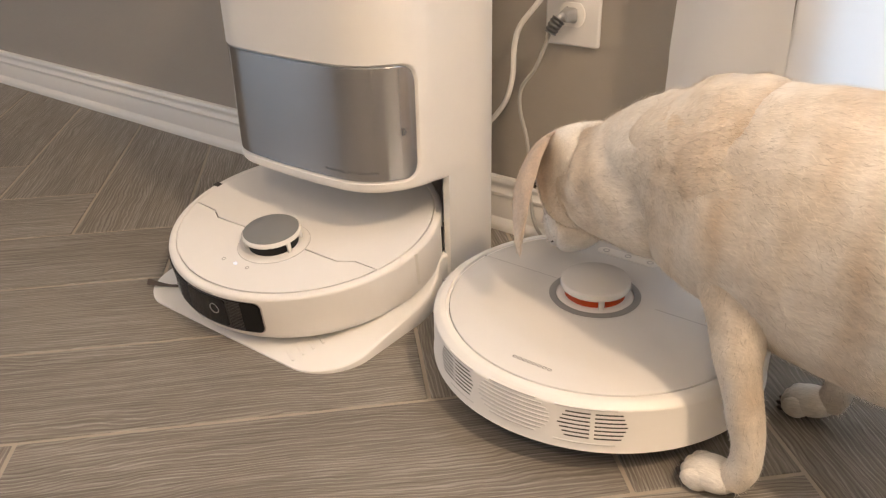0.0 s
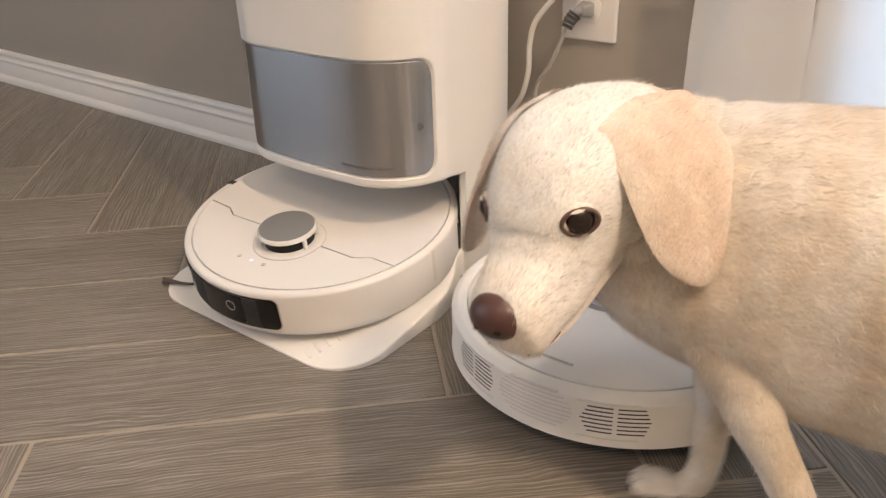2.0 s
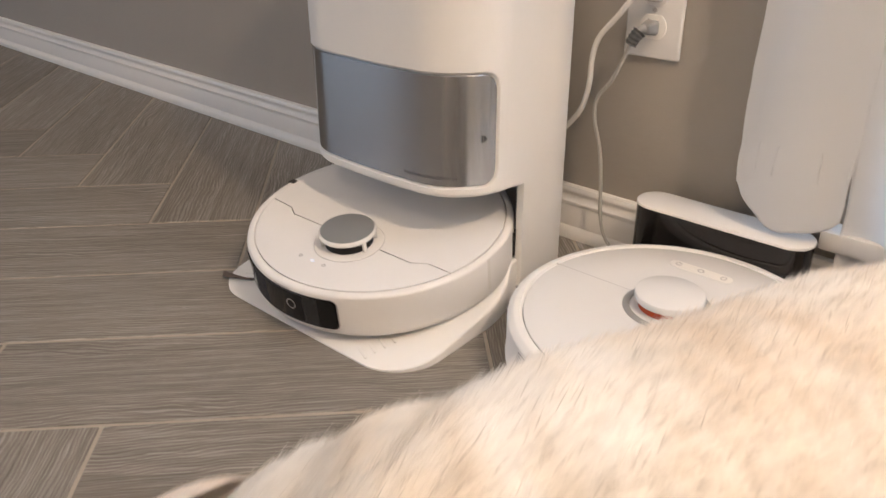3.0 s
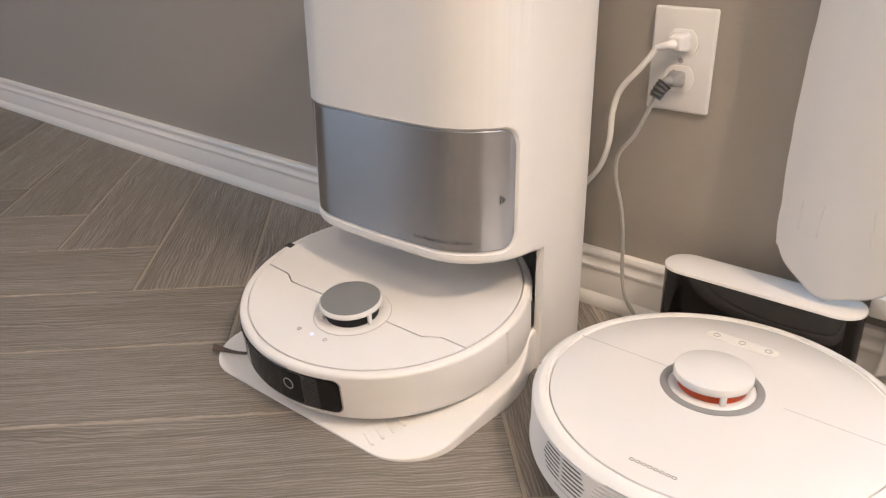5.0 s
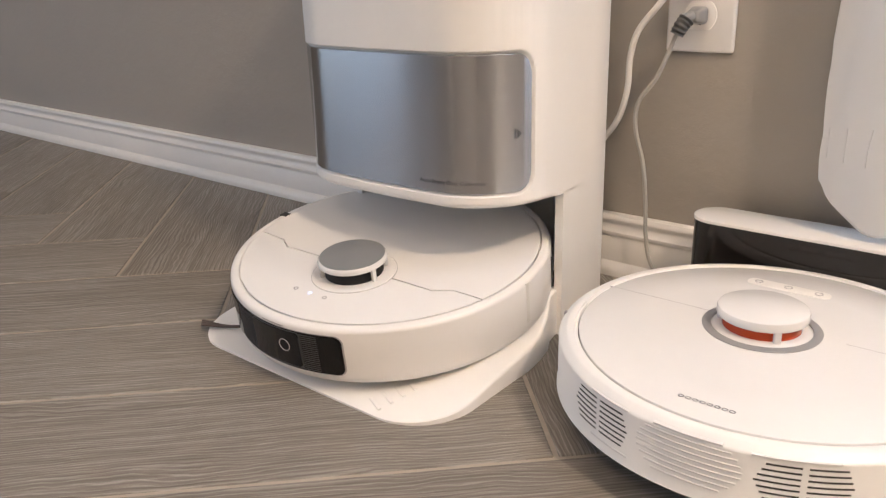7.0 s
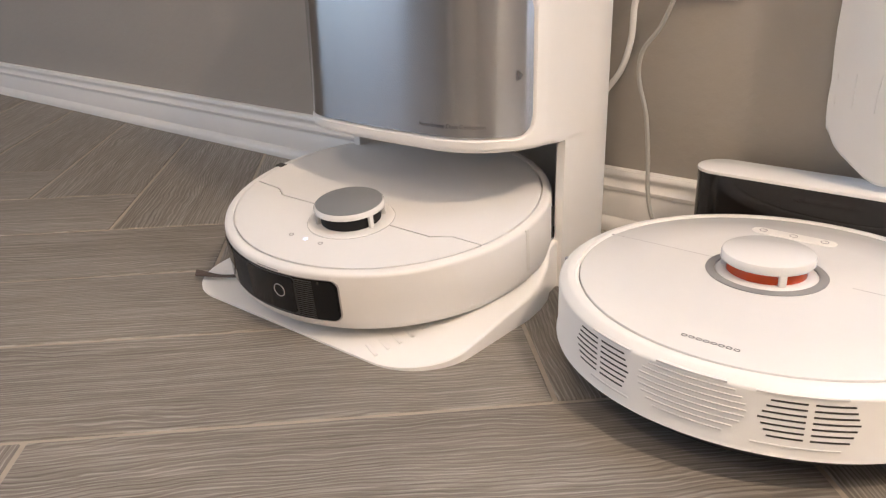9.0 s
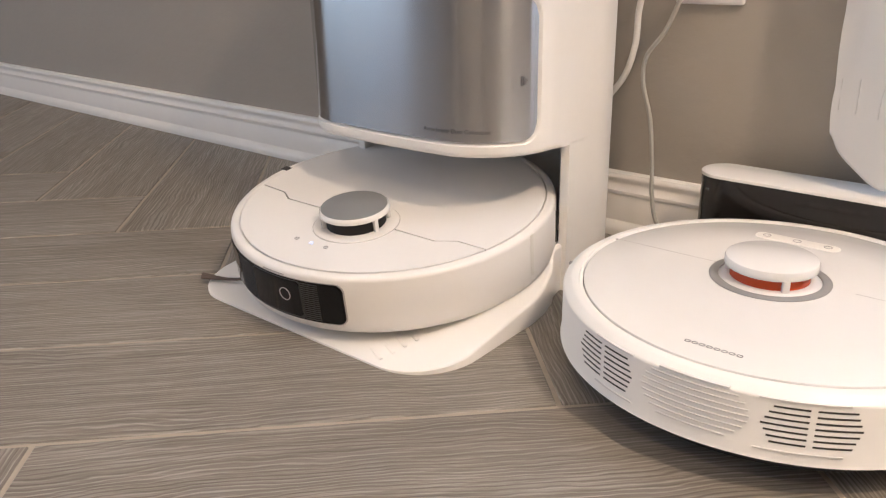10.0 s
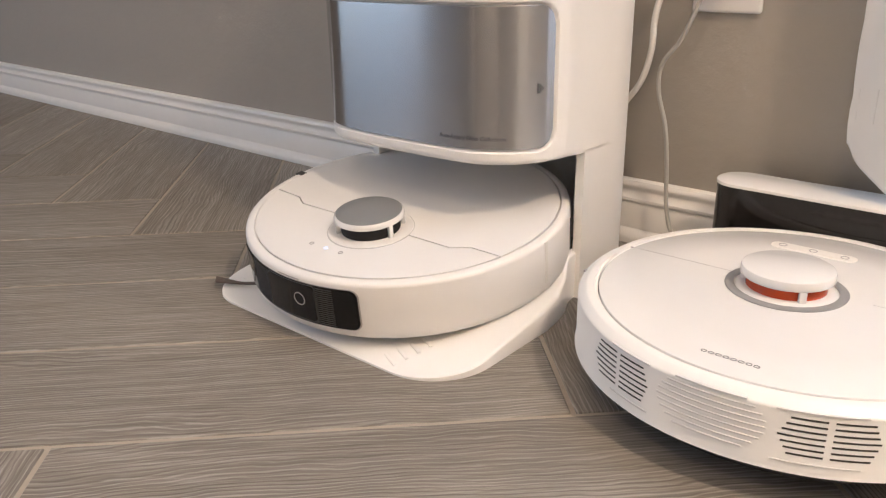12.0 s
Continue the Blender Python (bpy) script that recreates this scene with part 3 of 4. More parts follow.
def floor_robot():
    r = thing("robot_vacuum", "round white robot vacuum with slotted bumper on the wood floor", "robot vacuum", pose(0.351, -0.2365, 0), group="robot vacuums")
    zt = 0.079
    part("shell", lathe([(0, 0.03), (0.158, 0.03), (0.1655, 0.0305), (R2, 0.0325), (R2, zt - 0.0062), (R2 - 0.0004, zt - 0.0050), (R2 - 0.0014, zt - 0.0039), (R2 - 0.0058, zt - 0.0008), (R2 - 0.0074, zt), (R2 - 0.0125, zt), (R2 - 0.0133, zt - 0.0018), (R2 - 0.0153, zt - 0.0018), (R2 - 0.0153, zt - 0.005), (0, zt - 0.005)], 180), WHITE, r)
    part("underbody", lathe([(0, 0.009), (0.134, 0.009), (0.145, 0.014), (0.153, 0.031)], 120), BLACK_RIB, r)
    for x in (-0.11, 0.11):
        b = lathe([(0, -0.012), (0.03, -0.012), (0.034, -0.009), (0.034, 0.009), (0.03, 0.012), (0, 0.012)], 32)
        bmesh.ops.transform(b, matrix=pose(x, 0.0, 0.034, 0, 90, 0), verts=b.verts)
        part("drive_wheel", b, DARK, r)
    lid = part("lid", lathe([(0.0, zt), (0.1, zt), (R2 - 0.0175, zt), (R2 - 0.0163, zt - 0.0006), (R2 - 0.0157, zt - 0.0045)], 180), WHITE_GLOSS, r, "glossy white round lid")
    part("lid_seam", box(0.052, 0.149, 0.0185, 0.0192, zt - 0.001, zt + 0.00015), INK_LIGHT, lid)
    part("lid_seam", box(-0.149, -0.052, 0.0185, 0.0192, zt - 0.001, zt + 0.00015), INK_LIGHT, lid)
    lx, ly = -0.010, 0.012
    part("tower_surround", lathe([(0.0385, zt - 0.001), (0.0455, zt - 0.001), (0.046, zt + 0.0006), (0.045, zt + 0.0012), (0.039, zt + 0.0012), (0.0385, zt - 0.001)], 96, (lx, ly)), RING_GREY, r, "grey ring round the sensor tower")
    part("tower_base", lathe([(0.0, zt + 0.002), (0.0325, zt + 0.002), (0.0365, zt + 0.0016), (0.0384, zt)], 96, (lx, ly)), WHITE_GLOSS, r)
    part("tower_lens", lathe([(0.0305, zt), (0.0305, zt + 0.013)], 96, (lx, ly)), ORANGE, r, "orange-red translucent lens band")
    part("tower_cap", lathe([(0.0, zt + 0.0105), (0.0325, zt + 0.0105), (0.0346, zt + 0.0110), (0.0352, zt + 0.0120), (0.0352, zt + 0.0163), (0.0346, zt + 0.0180), (0.0332, zt + 0.0188), (0.0, zt + 0.0192)], 96, (lx, ly)), WHITE_GLOSS, r)
    for a in (38, 158, 278):
        q = radians(a)
        b = box(-0.0028, 0.0028, -0.002, 0.002, zt, zt + 0.012, 0.0008)
        bmesh.ops.transform(b, matrix=pose(lx + 0.0328 * math.sin(q), ly - 0.0328 * math.cos(q), 0, 0, 0, a), verts=b.verts)
        part("tower_post", b, WHITE_GLOSS, r)
    # button plate
    bx, by = -0.017, 0.104
    part("button_plate", slab(round_rect(bx - 0.036, bx + 0.036, by - 0.0075, by + 0.0075, 0.0072, 6), zt - 0.001, zt + 0.0008, 0.0005, 2), CABLE_W, r)
    for dx in (-0.026, 0.0, 0.026):
        part("button", lathe([(0.0036, zt + 0.0006), (0.0036, zt + 0.0012), (0.0028, zt + 0.0012), (0.0028, zt + 0.0006)], 20, (bx + dx, by)), INK_LIGHT, r)
    # maker's mark as plain strokes
    for i in range(8):
        x, w, h = -0.0195 + 0.0051 * i, 0.0040, 0.0034
        bm = bmesh.new()
        rings = [[bm.verts.new((x + px, -0.1285 + py, zt + pz)) for px, py in round_rect(e, w - e, e, h - e, 0.0012 - e * 0.8, 4)] for e, pz in ((0, 0.0001), (0, 0.0003), (0.0006, 0.0003), (0.0006, 0.0001))]
        for a, b in zip(rings, rings[1:]):
            for k in range(len(a)):
                bm.faces.new((a[k], a[(k + 1) % len(a)], b[(k + 1) % len(a)], b[k]))
        part("maker_mark", bm, INK, r, smooth=False)
    # slotted bumper: open slots' shade as dark bars on both sides, blind grooves between
    rows = [0.0435 + 0.0042 * i for i in range(7)]
    for i, z in enumerate(rows):
        w = 1.0 * abs(i - 3) / 3
        for c in (-24.5, 26.0):
            part("vent_slot_shade", arc_bar(R2, c - 10.2 + 2.2 * w, c - 0.7, z, z + 0.0013, 0.00015, 6), SEAM, r)
            part("vent_slot_shade", arc_bar(R2, c + 0.7, c + 10.2 - 1.6 * w, z, z + 0.0013, 0.00015, 6), SEAM, r)
    for i in range(9):
        z = 0.0405 + 0.0043 * i
        w = abs(i - 4) / 4
        part("vent_rib", arc_bar(R2, -11.5 + 4.5 * w ** 2, 13.5 - 4.5 * w ** 2, z, z + 0.0013, 0.0006, 14), WHITE_GLOSS, r)
    for a0, a1 in ((-27, -14), (15, 33)):
        for z in (0.0385, 0.0765 - 0.002):
            part("vent_rib", arc_bar(R2, a0, a1, z - 0.001, z + 0.0002, 0.0006, 8), WHITE_GLOSS, r)
    for a in (-74, 78):
        part("bumper_gap", arc_bar(R2, a, a + 1.2, 0.034, zt - 0.003, 0.0003), INK_LIGHT, r)
    return r


floor_robot()


def charger():
    c = thing("charger", "low black charging station with white top against the baseboard", "charging station", pose(0.318, -0.052, 0))
    part("casing", slab(round_rect(-0.1052, 0.1052, -0.0252, 0.0272, 0.025, 10), 0.0, 0.1075), BROWN_BLACK, c, "glossy smoked black casing")
    part("cover", slab(round_rect(-0.106, 0.106, -0.026, 0.028, 0.0258, 10), 0.1073, 0.1105, 0.0012, 2), WHITE_GLOSS, c, "white top cover")
    part("foot_plate", slab(round_rect(-0.085, 0.085, -0.075, -0.02, 0.012, 5), 0.0, 0.006, 0.003, 2), BROWN_BLACK, c)


charger()


# ---- outlet, plugs and cables ----
def outlet():
    o = thing("wall_outlet", "white duplex outlet plate on the greige wall", "outlet", pose(0.182, 0, 0.3235))
    bm = box(-0.0365, 0.0365, -0.0055, -0.0001, -0.057, 0.057, 0.0035, 3)
    part("cover_plate", bm, WHITE_GLOSS, o)
    for z in (0.0195, -0.0195):
        pts = []
        for k in range(40):
            a = 2 * math.pi * k / 40
            pts.append((0.0172 * math.cos(a), max(-0.0142, min(0.0142, 0.0172 * math.sin(a)))))
        b = slab(pts, 0.0, 0.0072, 0.0006, 2)
        bmesh.ops.transform(b, matrix=pose(0, 0, z, 90, 0, 0), verts=b.verts)
        part("socket_face", b, WHITE, o)
        for x, h in ((-0.0063, 0.008), (0.0063, 0.0065)):
            part("slot", box(x - 0.0009, x + 0.0009, -0.0076, -0.0068, z + 0.001, z + 0.001 + h), SEAM, o)
        part("slot", box(-0.0022, 0.0022, -0.0076, -0.0068, z - 0.0095, z - 0.0055, 0.0008), SEAM, o)
    b = lathe([(0, 0), (0.003, 0), (0.003, 0.0007), (0, 0.001)], 16)
    bmesh.ops.transform(b, matrix=pose(0, -0.0055, 0, 90, 0, 0), verts=b.verts)
    part("plate_screw", b, INK_LIGHT, o)


outlet()


def power_cord(name, label, path, mat, plug_at, plug_mat, r, collar=None):
    c = thing(name, label, "power cord")
    part("cable", tube(smooth_path(path, 12), r, 10), mat, c)
    x, y, z, s = plug_at
    bm = box(-0.0115 * s, 0.0115 * s, -0.021, 0.0, -0.0105 * s, 0.0105 * s, 0.0045, 3)
    for v in bm.verts:
        if v.co.y < -0.012:
            v.co.x, v.co.z = v.co.x * 0.72, v.co.z * 0.72
    bmesh.ops.transform(bm, matrix=pose(x, y, z), verts=bm.verts)
    part("plug", bm, plug_mat, c)
    neck = smooth_path([(x, y - 0.016, z), (x - 0.004, y - 0.024, z - 0.001), (path[0][0], path[0][1], path[0][2])], 6)
    part("strain_relief", tube(neck, lambda t: 0.0058 - 0.0022 * t, 12), plug_mat, c)
    if collar:
        part("collar", tube(smooth_path(collar, 12), lambda t: 0.0082 - 0.001 * t + 0.0006 * math.sin(26 * t), 16), DARK, c, "dark ribbed collar")
    return c


power_cord("dock_power_cord", "white power cord looping from the outlet behind the dock", [(0.166, -0.034, 0.340), (0.152, -0.037, 0.319), (0.128, -0.036, 0.290), (0.119, -0.034, 0.262), (0.1165, -0.032, 0.228), (0.107, -0.03, 0.196), (0.090, -0.027, 0.172), (0.07, -0.026, 0.15)], CABLE_W, (0.182, -0.0075, 0.3445, 1.0), WHITE_GLOSS, 0.0034)
power_cord("charger_power_cord", "grey power cord hanging from the outlet to the floor charger", [(0.170, -0.036, 0.288), (0.163, -0.037, 0.268), (0.150, -0.036, 0.240), (0.131, -0.034, 0.214), (0.1285, -0.032, 0.185), (0.139, -0.031, 0.147), (0.1445, -0.03, 0.1), (0.1475, -0.031, 0.062), (0.158, -0.034, 0.03), (0.185, -0.04, 0.010), (0.22, -0.045, 0.006)], CABLE_G, (0.182, -0.0075, 0.3045, 0.85), RING_GREY, 0.0023, [(0.1775, -0.030, 0.302), (0.174, -0.034, 0.2955), (0.1705, -0.0365, 0.287)])


# ---- curtains ----
def curtain():
    c = thing("curtain", "white linen curtain hanging beside the window over the charger", "curtain")

    def sheet(x0, x1, z_low, amp, waves, yb, name, phase, nz=60, nx=150, flare=0.0, label=""):
        bm = bmesh.new()
        rows = []
        for j in range(nz + 1):
            f = j / nz
            row = []
            for i in range(nx + 1):
                u = i / nx
                low = z_low(u)
                z = low + (2.42 - low) * f ** 1.6
                a = amp * (0.75 + 0.4 * noise.noise((u * 2, z * 1.3, phase)))
                y = yb + a * math.sin(2 * math.pi * waves * u + phase + 0.35 * noise.noise((u * 3, z * 2.0, phase))) + (0.0022 if name == "front_panel" else 0.006) * noise.noise((u * 5, z * 7, 3))
                x = x0 + (x1 - x0) * u + flare * (1 - min(1, z / 0.5)) * (u - 0.5) + 0.007 * noise.noise((u * 3, z * 5.5, 7)) + 0.0035 * noise.noise((u * 6, z * 24, 2))
                if z < 0.196 and name == "front_panel":
                    y -= 0.0026
                row.append(bm.verts.new((x, min(y, -0.008), z)))
            rows.append(row)
        for a, b in zip(rows, rows[1:]):
            for i in range(nx):
                bm.faces.new((a[i], a[i + 1], b[i + 1], b[i]))
        ob = part(name, bm, CLOTH, c, label)
        so = ob.modifiers.new("thickness", "SOLIDIFY")
        so.thickness = 0.0016
        return ob

    def hem(u):
        return 0.119 + 0.042 * max(0, 1 - u / 0.5) ** 1.7 + 0.026 * max(0, (u - 0.72) / 0.28) ** 1.6 + 0.003 * math.sin(u * 11)

    sheet(0.329, 0.44, hem, 0.007, 0.8, -0.055, "front_panel", 2.4, flare=0.008, label="opaque white front fold")
    sheet(0.44, 1.75, lambda u: 0.03 + 0.01 * math.sin(u * 40), 0.022, 9.0, -0.04, "sheer_panel", 0.6, nx=420, label="sheer backlit panel")
    rod = smooth_path([(0.2, -0.05, 2.43), (1.0, -0.05, 2.43), (1.9, -0.05, 2.43)], 4)
    part("curtain_rod", tube(rod, 0.012, 16), DARK, c)


curtain()


# ---- dog ----
def make_fur(name, base, pale, tan, strands=False):
    """Short dense coat: cream ground with paler and tan drifts, fine hair relief."""
    m = material(name, base, 0.75, spec=0.2)
    v = coords(m)
    big = noise_tex(m, coords(m, (24, 8, 8)), 1.0, 3, 0.5)
    mid = noise_tex(m, coords(m, (30, 70, 70)), 1.0, 4, 0.6)
    hair = noise_tex(m, coords(m, (130, 900, 520)), 1.0, 3, 0.7)
    col = ramp(m, big, [(0.38, pale), (0.55, base), (0.76, tan)])
    tone = ramp(m, mid, [(0.3, (0.9, 0.89, 0.88)), (0.7, (1.08, 1.08, 1.08))])
    tone2 = ramp(m, hair, [(0.25, (0.84, 0.83, 0.82)), (0.75, (1.12, 1.12, 1.12))])
    tones = [tone, tone2]
    if strands:
        geo = node(m, "ShaderNodeNewGeometry")
        tones = [tone, ramp(m, geo.outputs["Random Per Island"], [(0.0, (0.66, 0.63, 0.6)), (0.5, (1.0, 1.0, 1.0)), (1.0, (1.2, 1.2, 1.2))])]
    out = col
    for t in tones:
        mul = node(m, "ShaderNodeMix")
        mul.data_type, mul.blend_type = "RGBA", "MULTIPLY"
        mul.inputs["Factor"].default_value = 1.0
        link(m, out, mul.inputs["A"])
        link(m, t, mul.inputs["B"])
        out = mul.outputs["Result"]
    link(m, out, bsdf(m).inputs["Base Color"])
    bsdf(m).inputs["Sheen Weight"].default_value = 0.25
    bsdf(m).inputs["Sheen Roughness"].default_value = 0.5
    bumped(m, hair, 0.5, 0.0014)
    return m


COATS = {"cream": ((0.70, 0.625, 0.53), (0.79, 0.745, 0.68), (0.60, 0.475, 0.345)), "pale": ((0.82, 0.775, 0.71), (0.86, 0.84, 0.80), (0.76, 0.68, 0.57)), "tan": ((0.70, 0.565, 0.445), (0.80, 0.71, 0.61), (0.58, 0.43, 0.32))}
FUR, FUR_PALE, FUR_EAR = (make_fur(f"{k}_fur", *COATS[k]) for k in ("cream", "pale", "tan"))
HAIR, HAIR_PALE, HAIR_EAR = (make_fur(f"{k}_hair", *COATS[k], True) for k in ("cream", "pale", "tan"))
EYE = plastic("dark_eye", (0.018, 0.01, 0.007), 0.06)
LID = plastic("dark_eyelid", (0.1, 0.06, 0.045), 0.6)
NOSE = plastic("brown_nose_leather", (0.085, 0.04, 0.033), 0.38)
TONGUE = plastic("wet_pink_tongue", (0.24, 0.038, 0.046), 0.25)
CLAW = plastic("dark_claw", (0.09, 0.07, 0.06), 0.5)


def loft(sections, segs=36, knobs=0.0, seed=0.0, power=2.0, sub=5):
    """A rounded body along sections of (x, y, z, half width, half height); rings stand across x-z."""
    path = [Vector(s[:3]) for s in sections]
    c = smooth_path(path, sub)
    w = [v.x for v in smooth_path([(s[3], s[4], 0) for s in sections], sub)]
    h = [v.y for v in smooth_path([(s[3], s[4], 0) for s in sections], sub)]
    bm = bmesh.new()
    rings = []
    for i, p in enumerate(c):
        d = (c[min(i + 1, len(c) - 1)] - c[max(i - 1, 0)]).normalized()
        side = Vector((0, 1, 0))
        up = d.cross(side).normalized()
        ring = []
        for k in range(segs):
            a = 2 * math.pi * k / segs
            ca, sa = math.cos(a), math.sin(a)
            q = (abs(ca) ** power + abs(sa) ** power) ** (-1 / power)
            co = p + side * (max(0.001, w[i]) * ca * q) + up * (max(0.001, h[i]) * sa * q)
            if knobs:
                n = (co - p).normalized()
                co = co + n * knobs * (noise.noise(co * 14 + Vector((seed, 0, 0))) + 0.45 * noise.noise(co * 38 + Vector((seed, 3, 0))))
            ring.append(bm.verts.new(co))
        rings.append(ring)
    for a, b in zip(rings, rings[1:]):
        for i in range(segs):
            bm.faces.new((a[i], a[(i + 1) % segs], b[(i + 1) % segs], b[i]))
    bm.faces.new(rings[0])
    bm.faces.new(rings[-1])
    return bm


def limb(points, radii, segs=20, knobs=0.0, flat=1.0, sub=6):
    p = smooth_path(points, sub)
    r = [v.x for v in smooth_path([(q, 0, 0) for q in radii], sub)]
    bm = tube(p, lambda t: r[min(len(r) - 1, int(round(t * (len(r) - 1))))], segs)
    if knobs:
        for v in bm.verts:
            v.co += Vector((1, 1, 0)) * knobs * noise.noise(v.co * 30)
    return bm


def blob(x, y, z, rx, ry, rz, segs=20):
    bm = bmesh.new()
    bmesh.ops.create_uvsphere(bm, u_segments=segs, v_segments=segs // 2, radius=1.0)
    for v in bm.verts:
        v.co = Vector((x + v.co.x * rx, y + v.co.y * ry, z + v.co.z * rz))
    return bm


def hairs(owner, count, length, mat, flow, seed, spread=0.35):
    """Short hairs standing on a mesh, leaning along flow: one mesh of slim blades."""
    rnd = np.random.default_rng(seed)
    me = owner.data
    me.calc_loop_triangles()
    co = np.array([v.co[:] for v in me.vertices])
    tri = np.array([t.vertices[:] for t in me.loop_triangles])
    a, b, c = co[tri[:, 0]], co[tri[:, 1]], co[tri[:, 2]]
    nrm = np.cross(b - a, c - a)
    area = np.linalg.norm(nrm, axis=1)
    ok = area > 1e-12
    pick = rnd.choice(len(tri), count, p=np.where(ok, area, 0) / area[ok].sum())
    u, v = rnd.random((2, count, 1))
    flip = (u + v) > 1
    u, v = np.where(flip, 1 - u, u), np.where(flip, 1 - v, v)
    p = a[pick] + (b[pick] - a[pick]) * u + (c[pick] - a[pick]) * v
    n = nrm[pick] / np.maximum(area[pick], 1e-12)[:, None]
    f = np.array(flow) + rnd.normal(0, spread, (count, 3))
    f -= n * (f * n).sum(1, keepdims=True)
    f /= np.maximum(np.linalg.norm(f, axis=1, keepdims=True), 1e-9)
    side = np.cross(n, f)
    ln = length * rnd.uniform(0.6, 1.3, (count, 1))
    w = 0.00032
    pts = np.concatenate([p - side * w - n * 0.0005, p + side * w - n * 0.0005, p + f * ln + n * ln * 0.28], 1).reshape(-1, 3)
    m = bpy.data.meshes.new("coat")
    m.from_pydata(pts.tolist(), [], np.arange(3 * count).reshape(-1, 3).tolist())
    m.materials.append(mat)
    ob = new("coat", m)
    ob.parent = owner
    return tagged(ob, "short dense hair", kind="stuff")


def ear(head, side):
    """A soft hanging ear flap, broad at its root and rounded below."""
    f, b, t, k = Vector((-0.026, 0.024, 0.052)), Vector((0.056, 0.040, 0.038)), Vector((-0.044, 0.070, -0.070)), Vector((0.05, 0.088, -0.064))
    bm = bmesh.new()
    n = 24
    for layer in (0, 1):
        grid = []
        for j in range(n + 1):
            row = []
            for i in range(n + 1):
                u, v = 2 * i / n - 1, 2 * j / n - 1
                # square to rounded patch
                uu = u * math.sqrt(1 - 0.5 * v * v) if v > 0 else u * math.sqrt(1 - 0.22 * v * v)
                vv = v * math.sqrt(1 - 0.5 * u * u) if v > 0 else v * math.sqrt(1 - 0.22 * u * u)
                uu, vv = (uu + 1) / 2, (vv + 1) / 2
                p = (f * (1 - uu) + b * uu) * (1 - vv) + (t * (1 - uu) + k * uu) * vv
                bulge = 0.021 * math.sin(math.pi * min(1, vv ** 0.7)) * (0.35 + 0.65 * math.sin(math.pi * uu)) + 0.003 * noise.noise((uu * 3, vv * 3, side * 2.0))
                edge = max(abs(u), abs(v))
                thick = 0.0028 * math.sqrt(max(0.0, 1 - edge ** 6))
                p = p + Vector((0, 1, 0.15)) * (bulge + (thick if layer else -thick))
                row.append(bm.verts.new((p.x - (0.014 * vv if side > 0 else 0.0), (p.y + (0.03 * vv if side > 0 else 0.0)) * side, p.z)))
            grid.append(row)
        for a, b2 in zip(grid, grid[1:]):
            for i in range(n):
                bm.faces.new((a[i], a[i + 1], b2[i + 1], b2[i]))
    bmesh.ops.remove_doubles(bm, verts=bm.verts, dist=0.0002)
    ob = part("ear", bm, FUR_EAR, head, "soft hanging tan ear")
    return ob


